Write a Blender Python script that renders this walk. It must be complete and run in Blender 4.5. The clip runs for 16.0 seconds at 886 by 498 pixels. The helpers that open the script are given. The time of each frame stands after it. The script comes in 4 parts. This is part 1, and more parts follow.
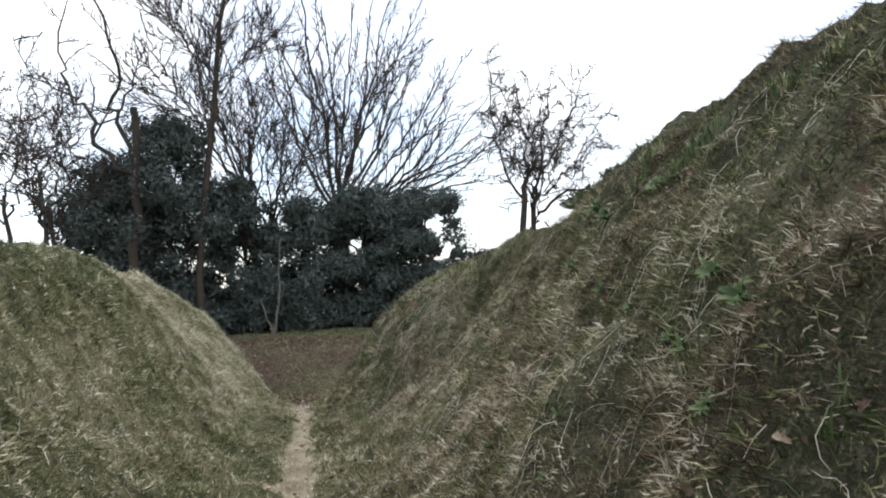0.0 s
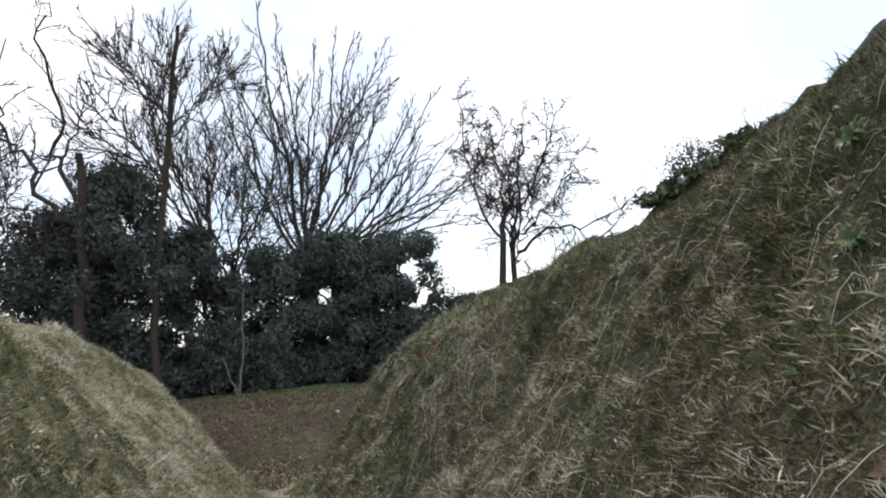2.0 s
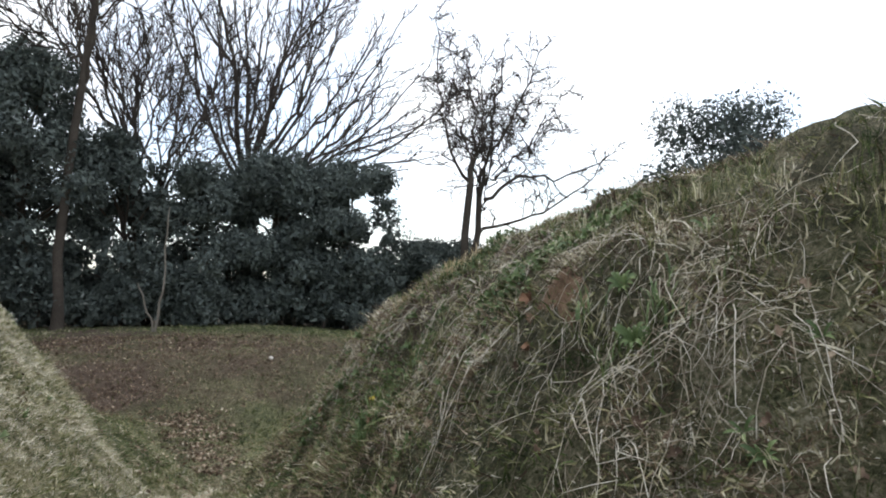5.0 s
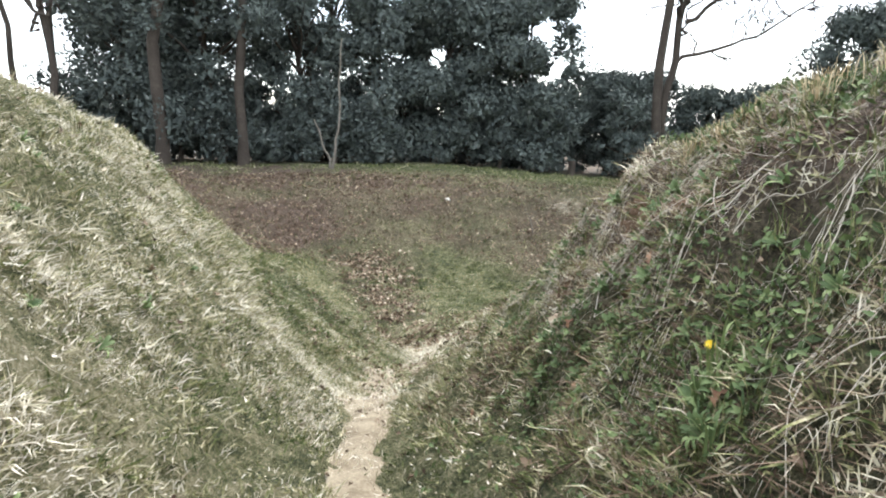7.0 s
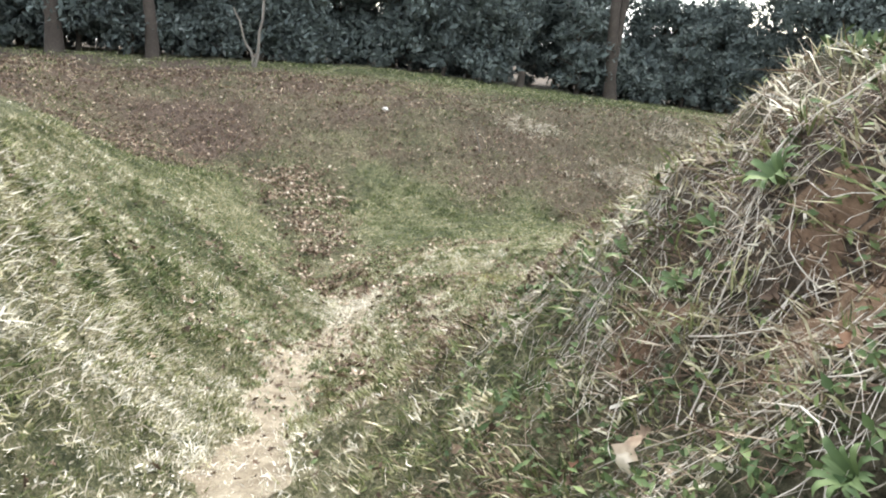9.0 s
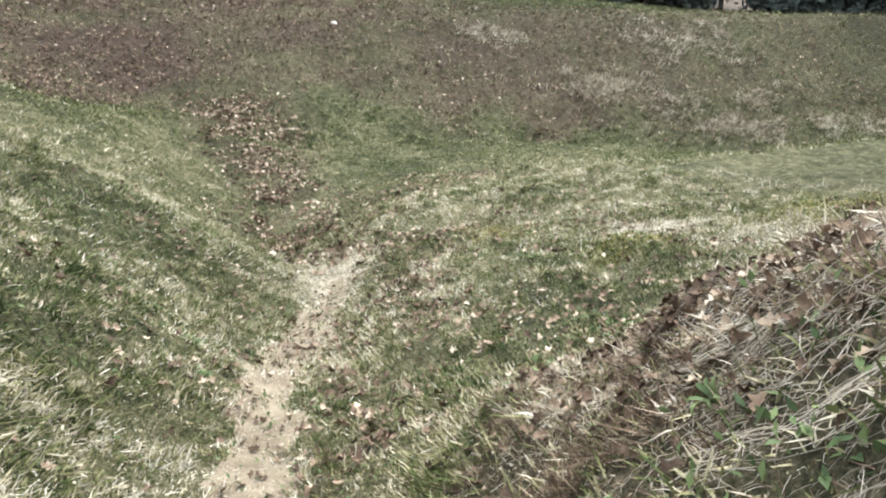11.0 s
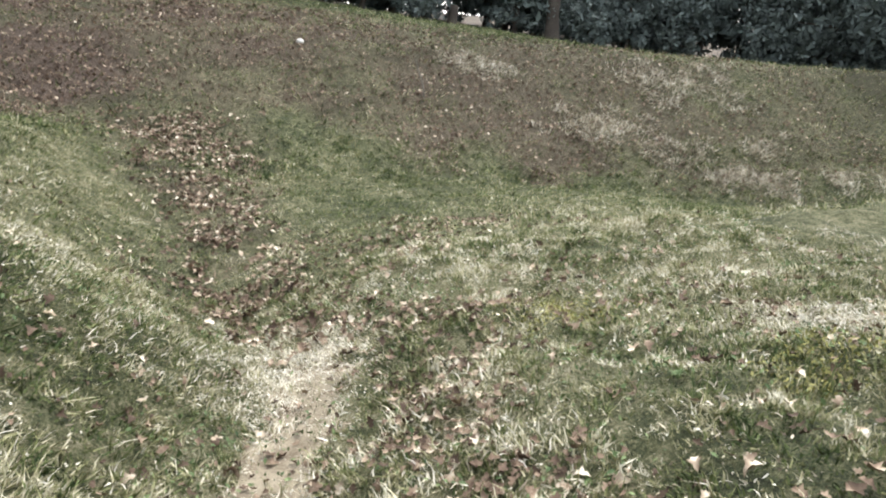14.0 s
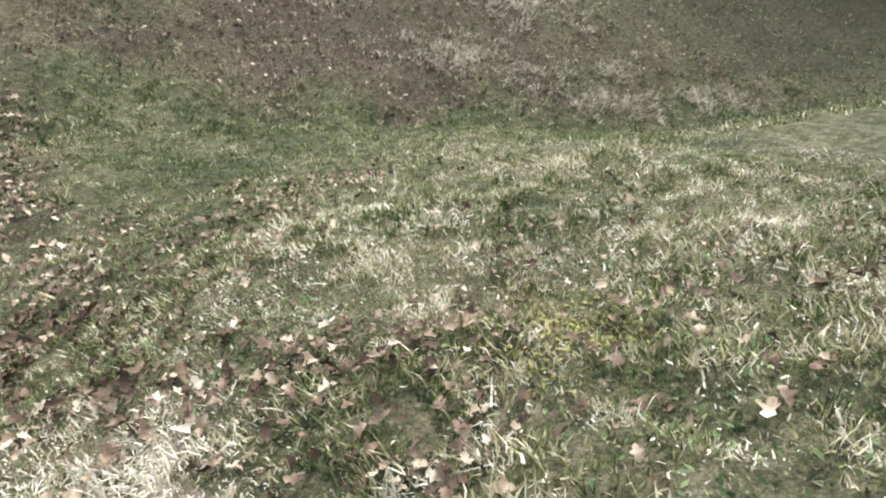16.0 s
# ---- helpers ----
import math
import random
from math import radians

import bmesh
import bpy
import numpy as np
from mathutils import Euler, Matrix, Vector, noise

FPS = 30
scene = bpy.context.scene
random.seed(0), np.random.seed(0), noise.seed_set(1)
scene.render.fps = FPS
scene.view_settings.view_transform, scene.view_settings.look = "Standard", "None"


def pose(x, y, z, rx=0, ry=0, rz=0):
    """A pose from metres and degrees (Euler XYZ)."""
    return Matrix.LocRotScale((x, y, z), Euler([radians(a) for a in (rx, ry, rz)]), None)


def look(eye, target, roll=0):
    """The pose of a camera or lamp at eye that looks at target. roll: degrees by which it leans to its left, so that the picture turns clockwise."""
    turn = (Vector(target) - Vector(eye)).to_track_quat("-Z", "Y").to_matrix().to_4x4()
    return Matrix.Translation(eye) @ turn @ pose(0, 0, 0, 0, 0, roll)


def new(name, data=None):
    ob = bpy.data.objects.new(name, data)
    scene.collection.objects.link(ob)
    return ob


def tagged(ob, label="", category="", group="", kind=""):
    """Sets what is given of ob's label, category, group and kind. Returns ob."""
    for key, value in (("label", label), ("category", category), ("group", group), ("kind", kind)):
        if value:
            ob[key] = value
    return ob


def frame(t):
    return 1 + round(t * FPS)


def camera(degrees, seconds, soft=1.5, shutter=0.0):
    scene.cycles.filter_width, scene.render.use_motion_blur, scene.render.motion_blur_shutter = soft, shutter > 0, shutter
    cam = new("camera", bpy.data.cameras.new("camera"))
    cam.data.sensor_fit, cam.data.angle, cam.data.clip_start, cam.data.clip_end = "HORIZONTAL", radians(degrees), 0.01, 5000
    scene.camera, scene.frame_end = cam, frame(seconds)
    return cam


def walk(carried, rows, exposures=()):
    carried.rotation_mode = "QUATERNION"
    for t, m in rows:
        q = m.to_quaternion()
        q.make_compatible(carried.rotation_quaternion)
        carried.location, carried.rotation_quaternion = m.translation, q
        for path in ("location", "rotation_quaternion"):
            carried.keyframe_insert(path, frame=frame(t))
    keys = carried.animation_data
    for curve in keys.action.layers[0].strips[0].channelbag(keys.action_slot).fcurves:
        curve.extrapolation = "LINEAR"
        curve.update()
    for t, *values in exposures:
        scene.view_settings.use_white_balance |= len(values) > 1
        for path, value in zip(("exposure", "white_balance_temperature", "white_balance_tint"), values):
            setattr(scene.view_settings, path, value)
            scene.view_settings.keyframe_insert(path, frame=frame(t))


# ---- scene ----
cam = camera(65.3, 16.0, soft=2.0)
PATH = [
    (0, (0.462, 4.763, 2.201), (0.848, 6.722, 2.312), -3.1),
    (0.5, (0.359, 5.328, 2.243), (0.759, 7.286, 2.322), -2.1),
    (1, (0.413, 5.917, 2.231), (0.826, 7.869, 2.373), -3.0),
    (1.5, (0.323, 6.53, 2.179), (0.782, 8.468, 2.363), -4.4),
    (2, (0.329, 7.203, 2.123), (0.823, 9.125, 2.37), -5.6),
    (2.5, (0.262, 7.857, 2.109), (0.807, 9.766, 2.352), -4.5),
    (3, (0.343, 8.514, 2.081), (0.937, 10.417, 2.243), -3.7),
    (3.2, (0.363, 8.732, 2.117), (0.961, 10.638, 2.229), -3.6),
    (5.3, (0.396, 11.382, 2.021), (1.049, 13.27, 2.119), 0.1),
    (5.5, (0.425, 11.591, 2.037), (1.055, 13.487, 2.126), -0.1),
    (6, (0.415, 12.094, 2.035), (0.995, 14.007, 2.109), -0.9),
    (6.3, (0.404, 12.364, 2.021), (0.872, 14.309, 1.978), -1.1),
    (6.5, (0.411, 12.57, 2.015), (0.682, 14.533, 1.746), -0.9),
    (7, (0.366, 13.049, 2.009), (0.554, 15.007, 1.649), -0.1),
    (7.5, (0.402, 13.496, 1.974), (0.918, 15.382, 1.555), 3.0),
    (8, (0.372, 14.072, 1.931), (0.756, 15.971, 1.434), 5.1),
    (8.5, (0.523, 14.593, 1.92), (0.927, 16.476, 1.38), 4.7),
    (9, (0.559, 15.036, 1.903), (0.929, 16.904, 1.291), 3.1),
    (9.2, (0.559, 15.209, 1.902), (0.937, 17.065, 1.259), 2.7),
    (11.3, (0.502, 16.659, 1.756), (0.991, 18.403, 0.909), 0.8),
    (11.5, (0.507, 16.784, 1.707), (1.011, 18.539, 0.892), 1.0),
    (12, (0.528, 17.1, 1.59), (1.134, 18.819, 0.766), 2.1),
    (12.5, (0.509, 17.458, 1.487), (1.128, 19.163, 0.644), 2.2),
    (13, (0.541, 17.828, 1.353), (1.196, 19.521, 0.514), 3.7),
    (13.5, (0.529, 18.244, 1.21), (1.144, 19.965, 0.397), 5.9),
    (14, (0.573, 18.66, 1.063), (1.202, 20.417, 0.345), 4.5),
    (14.5, (0.624, 19.096, 0.908), (1.377, 20.829, 0.252), 4.1),
    (15, (0.692, 19.564, 0.772), (1.512, 21.261, 0.103), 3.4),
    (15.5, (0.811, 20.027, 0.626), (1.651, 21.681, -0.121), 2.4),
    (15.9, (0.904, 20.343, 0.561), (1.794, 21.927, -0.275), 2.3),
    (16, (0.931, 20.418, 0.541), (1.963, 21.915, -0.293), 4.1),
]
EXPOSURE = [(0, -0.07), (1.0, -0.12), (2.0, -0.27), (2.5, -0.47), (3.2, -0.5), (5.5, 0.12), (6.3, 0.25), (6.5, 0.52), (7.0, 1.0), (7.6, 1.2), (9.0, 1.2), (11.5, .94), (14.5, 0.90), (16.0, 0.93)]
walk(cam, [(t, look(eye, target, roll)) for t, eye, target, roll in PATH], EXPOSURE)

# ---------------------------------------------------------------- sky and sun
world = bpy.data.worlds.new("sky")
scene.world = world
world.use_nodes = True
wt = world.node_tree
bg = wt.nodes["Background"]
sky = wt.nodes.new("ShaderNodeTexSky")
sky.sky_type = 'NISHITA'
sky.sun_disc = False
SUN_ELEV, SUN_AZ = 54, 42
sky.sun_elevation, sky.sun_rotation = radians(SUN_ELEV), radians(SUN_AZ)
dim = wt.nodes.new("ShaderNodeVectorMath"); dim.operation = 'SCALE'; dim.inputs[3].default_value = .2
wt.links.new(sky.outputs[0], dim.inputs[0])
wc = wt.nodes.new("ShaderNodeTexCoord")
wn = wt.nodes.new("ShaderNodeTexNoise")
wn.inputs["Scale"].default_value, wn.inputs["Detail"].default_value, wn.inputs["Roughness"].default_value = 2.2, 6, .6
wt.links.new(wc.outputs["Generated"], wn.inputs["Vector"])
wr = wt.nodes.new("ShaderNodeMapRange")
for k, v in enumerate((.40, .62, .34, 1.0)):
    wr.inputs[k + 1].default_value = v
wt.links.new(wn.outputs[0], wr.inputs[0])
wm = wt.nodes.new("ShaderNodeMix"); wm.data_type = 'RGBA'
wm.inputs[7].default_value = (1.62, 1.66, 1.72, 1)
wt.links.new(wr.outputs[0], wm.inputs[0])
wt.links.new(dim.outputs[0], wm.inputs[6])
wt.links.new(wm.outputs[2], bg.inputs[0])
bg.inputs[1].default_value = 1.0

sun = new("sun", bpy.data.lights.new("sun", 'SUN'))
sun.data.energy, sun.data.angle, sun.data.color = 2.1, radians(9), (1, .93, .82)
az, el = radians(SUN_AZ), radians(SUN_ELEV)
sun.matrix_basis = look((math.sin(az) * math.cos(el) * 60, math.cos(az) * math.cos(el) * 60, math.sin(el) * 60), (0, 0, 0))


# ---------------------------------------------------------------- materials
def material(name, rough=.9):
    m = bpy.data.materials.new(name)
    m.use_nodes = True
    b = m.node_tree.nodes["Principled BSDF"]
    b.inputs["Roughness"].default_value = rough
    b.inputs["Specular IOR Level"].default_value = .25
    return m, m.node_tree, b


def ramp(nt, source, stops):
    r = nt.nodes.new("ShaderNodeValToRGB")
    e = r.color_ramp.elements
    e[0].position, e[0].color = stops[0][0], (*stops[0][1], 1)
    e[1].position, e[1].color = stops[-1][0], (*stops[-1][1], 1)
    for p, c in stops[1:-1]:
        k = e.new(p)
        k.color = (*c, 1)
    nt.links.new(source, r.inputs[0])
    return r.outputs[0]


def noise_out(nt, scale, detail=5, rough=.6):
    c = nt.nodes.new("ShaderNodeTexCoord")
    n = nt.nodes.new("ShaderNodeTexNoise")
    n.inputs["Scale"].default_value, n.inputs["Detail"].default_value, n.inputs["Roughness"].default_value = scale, detail, rough
    nt.links.new(c.outputs["Object"], n.inputs["Vector"])
    return n.outputs[0]


def arith(nt, op, a, b):
    m = nt.nodes.new("ShaderNodeMath")
    m.operation = op
    for k, v in enumerate((a, b)):
        if isinstance(v, (int, float)):
            m.inputs[k].default_value = v
        else:
            nt.links.new(v, m.inputs[k])
    return m.outputs[0]


def bump(nt, b, height, strength, distance):
    k = nt.nodes.new("ShaderNodeBump")
    k.inputs["Strength"].default_value, k.inputs["Distance"].default_value = strength, distance
    nt.links.new(height, k.inputs["Height"])
    nt.links.new(k.outputs[0], b.inputs["Normal"])


def grained(name, stops, scale, fine, rough=.9, depth=.01):
    """A mottled matt surface: two scales of noise for colour, the fine one for relief."""
    m, nt, b = material(name, rough)
    big, small = noise_out(nt, scale), noise_out(nt, fine, 6, .7)
    mixed = arith(nt, 'ADD', arith(nt, 'MULTIPLY', big, .55), arith(nt, 'MULTIPLY', small, .45))
    nt.links.new(ramp(nt, mixed, stops), b.inputs["Base Color"])
    bump(nt, b, small, .6, depth)
    return m


def many(name, stops, rough=.85, spread=.40, patch=.9, clumps=2.3, tufts=1.5, base=.25):
    """Blades, leaves and straws: a tone for each piece, shifted by the dryness stored on the mesh and by patches."""
    m, nt, b = material(name, rough)
    g = nt.nodes.new("ShaderNodeNewGeometry")
    a = nt.nodes.new("ShaderNodeAttribute")
    a.attribute_name = "dry"
    n = noise_out(nt, patch, 3)
    clump = noise_out(nt, patch * 11, 3, .7)
    f = arith(nt, 'MULTIPLY', g.outputs["Random Per Island"], spread)
    f = arith(nt, 'ADD', f, arith(nt, 'MULTIPLY', a.outputs["Fac"], .62))
    f = arith(nt, 'ADD', f, arith(nt, 'MULTIPLY', arith(nt, 'SUBTRACT', n, .5), .5))
    tuft = noise_out(nt, patch * 4.5, 2, .5)
    f = arith(nt, 'ADD', f, arith(nt, 'MULTIPLY', arith(nt, 'SUBTRACT', clump, .5), clumps))
    f = arith(nt, 'ADD', f, arith(nt, 'MULTIPLY', arith(nt, 'SUBTRACT', tuft, .5), tufts))
    f = arith(nt, 'ADD', f, base - .5 * spread)
    nt.links.new(ramp(nt, f, stops), b.inputs["Base Color"])
    return m


GRASS_STOPS = ((0, (.034, .053, .017)), (.2, (.084, .114, .039)), (.4, (.162, .178, .074)), (.56, (.29, .278, .148)),
               (.76, (.50, .462, .318)), (1, (.74, .70, .565)))
BROWN_STOPS = ((0, (.065, .043, .029)), (.3, (.14, .095, .066)), (.55, (.25, .185, .130)), (.8, (.42, .345, .255)), (1, (.64, .57, .46)))
m_grass = many("grass blades", GRASS_STOPS)
m_straw = many("dry straw", ((0, (.12, .098, .070)), (.3, (.27, .23, .17)), (.6, (.47, .42, .325)), (1, (.76, .72, .62))), .85, .8, .9, 1.6, 1.2, .40)
m_tan = many("tan grass", ((0, (.26, .19, .11)), (.5, (.42, .325, .19)), (1, (.60, .50, .34))))
m_litter = many("dead leaves", BROWN_STOPS, .75, .75, .9, 1.9, 1.3, .33)
m_russet = many("russet leaves", ((0, (.10, .050, .030)), (.5, (.21, .115, .068)), (1, (.36, .23, .15))), .7, .3)
m_weed = many("weed leaves", ((0, (.045, .076, .030)), (.5, (.095, .14, .055)), (1, (.20, .26, .11))), .6, .6, .9, 1.2, .8)
m_evergreen = many("evergreen leaves", ((0, (.048, .060, .058)), (.40, (.086, .106, .100)), (.75, (.130, .156, .144)), (1, (.20, .22, .205))), .85, .35, .35, .9, 1.4, .28)
m_moss = many("yellow moss", ((0, (.13, .13, .04)), (.5, (.22, .21, .07)), (1, (.34, .32, .13))))
m_root = many("weathered root", ((0, (.22, .19, .15)), (.5, (.40, .36, .30)), (1, (.66, .62, .54))), .85, .7, .9, 1.2, .8, .27)
m_shrub = many("shrub leaves", ((0, (.06, .085, .045)), (.5, (.125, .16, .08)), (1, (.22, .25, .14))), .5, .7)
m_petal = grained("yellow petals", ((.3, (.62, .44, .02)), (.7, (.80, .62, .05))), 40, 200, .6, .001)
m_bark = grained("dark bark", ((.25, (.028, .024, .020)), (.5, (.060, .050, .042)), (.75, (.11, .095, .08))), 1.6, 16, .95, .02)
m_twig = grained("twig bark", ((.3, (.022, .018, .017)), (.7, (.055, .045, .04))), 2, 20, .95, .004)
m_pale = grained("pale bark", ((.3, (.11, .10, .085)), (.7, (.24, .22, .19))), 3, 24, .9, .006)
m_soil = grained("bare soil", ((.30, (.060, .040, .027)), (.5, (.145, .094, .060)), (.72, (.25, .175, .115))), 5, 45, .95, .02)
m_path = grained("trodden path", ((.32, (.085, .066, .046)), (.45, (.20, .165, .118)), (.58, (.31, .27, .20)), (.74, (.47, .425, .335))), 6, 60, .95, .015)
m_stone = grained("pale stone", ((.3, (.40, .38, .34)), (.7, (.66, .64, .60))), 8, 60, .8, .003)


def ground_material():
    m, nt, b = material("grassy ground", .95)
    a = nt.nodes.new("ShaderNodeAttribute")
    a.attribute_name = "dry"
    w = nt.nodes.new("ShaderNodeAttribute")
    w.attribute_name = "leafy"
    fine, mid, big = noise_out(nt, 55, 8, .8), noise_out(nt, 9, 5, .7), noise_out(nt, .8, 4)
    f = arith(nt, 'ADD', arith(nt, 'MULTIPLY', fine, 1.9), arith(nt, 'MULTIPLY', mid, 1.2))
    f = arith(nt, 'ADD', f, arith(nt, 'MULTIPLY', a.outputs["Fac"], .38))
    f = arith(nt, 'ADD', f, arith(nt, 'MULTIPLY', arith(nt, 'SUBTRACT', big, .5), .4))
    f = arith(nt, 'ADD', f, -1.29)
    turf = ramp(nt, f, ((0, (.020, .024, .012)), (.25, (.05, .06, .028)), (.42, (.11, .115, .058)), (.62, (.22, .205, .125)), (1, (.46, .42, .32))))
    dead = ramp(nt, arith(nt, 'ADD', arith(nt, 'ADD', arith(nt, 'MULTIPLY', fine, 1.5), arith(nt, 'MULTIPLY', mid, .5)), -.5),
                ((.25, (.036, .026, .020)), (.5, (.080, .059, .046)), (.75, (.165, .126, .100))))
    mix = nt.nodes.new("ShaderNodeMix")
    mix.data_type = 'RGBA'
    nt.links.new(w.outputs["Fac"], mix.inputs[0])
    nt.links.new(turf, mix.inputs[6])
    nt.links.new(dead, mix.inputs[7])
    nt.links.new(mix.outputs[2], b.inputs["Base Color"])
    bump(nt, b, fine, .9, .04)
    return m


m_ground = ground_material()


# ---------------------------------------------------------------- the lie of the land
def softplus(s, w):
    return w * np.logaddexp(0.0, s / w)
def smin(a, b, k):
    return -k * np.logaddexp(-a / k, -b / k)
def smax(a, b, k):
    return k * np.logaddexp(a / k, b / k)
PROFILE = ((-30, 1.2), (5, .786), (12, .587), (15, .403), (16.7, .103), (18, -.166), (19.9, -.659), (21.5, -1.069), (23, -1.465),
           (25.5, -1.851), (28, -1.944), (30.8, -1.845), (32.6, -1.182), (34.3, -.294), (36.2, .113), (39, .32), (60, .40))
HIGH_Y = [7, 9, 11, 12.2, 13.3, 14.2, 15, 16, 17, 18]
LOW_Y = [8, 10, 11.5, 13, 15, 16.5, 17.6, 18.6]
FLANK_Y = [19, 20, 21, 22.3, 22.9, 24, 25.5, 27.5, 30]
def valley(y):
    ys = [p[0] for p in PROFILE]; zs = [p[1] for p in PROFILE]
    return sum(np.interp(y + d, ys, zs) for d in (-.9, -.45, 0, .45, .9)) / 5
def shape(x, y):
    s = np.clip(-x, 0, 9)
    rise = np.minimum(-1.95 + .18 * s + .033 * s * s, .40) - 3 * np.clip((26 - y) / 3, 0, 1)
    floor = smax(valley(y), rise, .08)
    drop = np.interp(y, [22, 27, 29, 31, 34, 38], [-.10, .062, .156, .025, 0, .090])
    floor = floor - drop * softplus(np.minimum(x, 30) - 2.0, 1.0)
    # the lawn lies a little above the channel
    lawn = np.clip((x - 1) / 1.4, 0, 1)
    floor = floor + np.interp(y, [19, 20.5, 22, 23.5, 25.5, 28], [.222, .379, .214, .585, .28, .03]) * lawn * lawn * (3 - 2 * lawn)
    # the high mound
    foot = np.interp(y, HIGH_Y, [1.022, 1.20, 1.219, 1.182, .721, .73, .587, .63, .731, 1.096])
    face = valley(np.minimum(y, 16)) + np.interp(y, HIGH_Y, [1.467, 1.661, 1.342, 1.168, 1.609, 1.573, 1.387, 1.486, 1.558, 1.199]) * softplus(x - foot, .24)
    cap = np.interp(y, [5, 7, 8.5, 10, 11.5, 12.5, 13.5, 14.5, 15.5, 16.5, 17.5], [2.92, 2.847, 2.76, 2.61, 2.287, 2.388, 2.286, 2.33, 2.25, 1.95, 1.696])
    cap = smin(cap + np.interp(y, [5, 11, 14, 17], [.479, .519, .301, .091]) * (x - 2), 4.7 + 0 * x, .3)
    end = -.53 + 1.004 * softplus(19.313 - y, .32) + .10 * np.clip(x - 1.5, 0, 4) - 1.294 * softplus(1.205 - x, .15) - .2 * softplus(y - 20, .4)
    high = smin(smin(face, cap, .20), end, .13) - .11 * softplus(x - 4, 1.0) * np.clip((y - 21) / 5, 0, 1)
    # the low mound
    fl = np.interp(y, LOW_Y, [-.50, -.565, -.529, -.301, -.106, .116, .037, -.206])
    kl = np.interp(y, LOW_Y, [1.4, 1.763, 2.137, 1.532, 1.136, 1.195, 1.431, 1.994])
    lface = valley(np.minimum(y, 19)) + kl * softplus(fl - x, .22)
    lcap = np.interp(y, [6, 9, 11, 13, 15, 17, 19], [3.14, 2.952, 2.739, 2.748, 2.716, 2.495, 1.84]) + .12 * (-1.8 - x)
    side = smin(0.693 * softplus(.1 - x, .2), 1.113 + 0 * x, .15)
    fall = np.interp(x, [-4, 0], [.13, .2])
    lend = -.772 + .16 * np.clip((-x - .4) / .6, 0, 1) * np.clip((19 - y) / 1, 0, 1) + 1.333 * softplus(20.035 - y, .42) + side - 1.0 * softplus(x - .1, .15) - fall * softplus(y - 20, .4)
    low = smin(smin(lface, lcap, .20), lend, .15)
    # its flank runs on beside the channel
    flank = np.interp(y, FLANK_Y, [-.35, -.381, -.678, -.638, -.965, -1.336, -1.861, -2.10, -1.773]) - np.interp(y, FLANK_Y, [.8, .873, .806, .806, .761, .661, .552, .63, .25]) * np.clip(x, -6, 2)
    flank = smin(flank, np.interp(y, [22, 26], [1.5, .5]) + 0 * x, .25) - 1.2 * np.clip((19.2 - y) / 1.2, 0, 4) - 2 * np.clip((y - 31) / 3, 0, 1)
    low = smax(low, flank, .12)
    out = smax(smax(floor, high, .12), low, .10)
    return out - .14 * softplus(np.minimum(y, 270) - 56, 4)
def terrain(x, y):
    x = np.asarray(x, float); y = np.asarray(y, float)
    r = .22
    return (2 * shape(x, y) + shape(x + r, y) + shape(x - r, y) + shape(x, y + r) + shape(x, y - r)) / 6


def lattice(i, j, seed):
    h = np.sin(i * 127.1 + j * 311.7 + seed * 74.7) * 43758.5453
    return h - np.floor(h)


def patches(x, y, size, seed=0):
    """Smooth random values from 0 to 1 that change over size metres."""
    u, v = np.asarray(x) / size, np.asarray(y) / size
    i, j = np.floor(u), np.floor(v)
    u, v = u - i, v - j
    u, v = u * u * (3 - 2 * u), v * v * (3 - 2 * v)
    return ((lattice(i, j, seed) * (1 - u) + lattice(i + 1, j, seed) * u) * (1 - v)
            + (lattice(i, j + 1, seed) * (1 - u) + lattice(i + 1, j + 1, seed) * u) * v)


def path_x(y):
    return np.interp(y, [-30, 5, 10, 14, 16, 17.5, 18.7, 19.4, 20, 20.8, 21.4, 22, 23], [.4, .3, .29, .31, .25, .31, .35, .38, .49, .67, .92, 1.08, 1.15])


def path_mask(x, y):
    """1 on the trodden line, 0 off it; it fades where it turns over the grass."""
    w = .12 + .10 * (patches(x, y, .35, 3) - .5) + .10 * (patches(x, y, .12, 4) - .5) + .05 * np.clip((y - 18) / 3, 0, 1)
    d = np.abs(x - path_x(y)) * np.interp(y, [20, 21.5, 22.5], [1, .8, .6])
    m = np.clip(1.5 - d / w, 0, 1) * np.clip((22.8 - y) / 1.1, 0, 1)
    bare = np.clip(1.4 - np.hypot((x - 3.62) / .5, (y - 21.0) / .36) + .8 * (patches(x, y, .35, 5) - .5), 0, 1)
    bare2 = np.clip(1.4 - np.hypot((x - 4.1) / .55, (y - 20.3) / .3) + .8 * (patches(x, y, .35, 6) - .5), 0, 1)
    return np.maximum(m, .8 * np.maximum(bare, bare2))


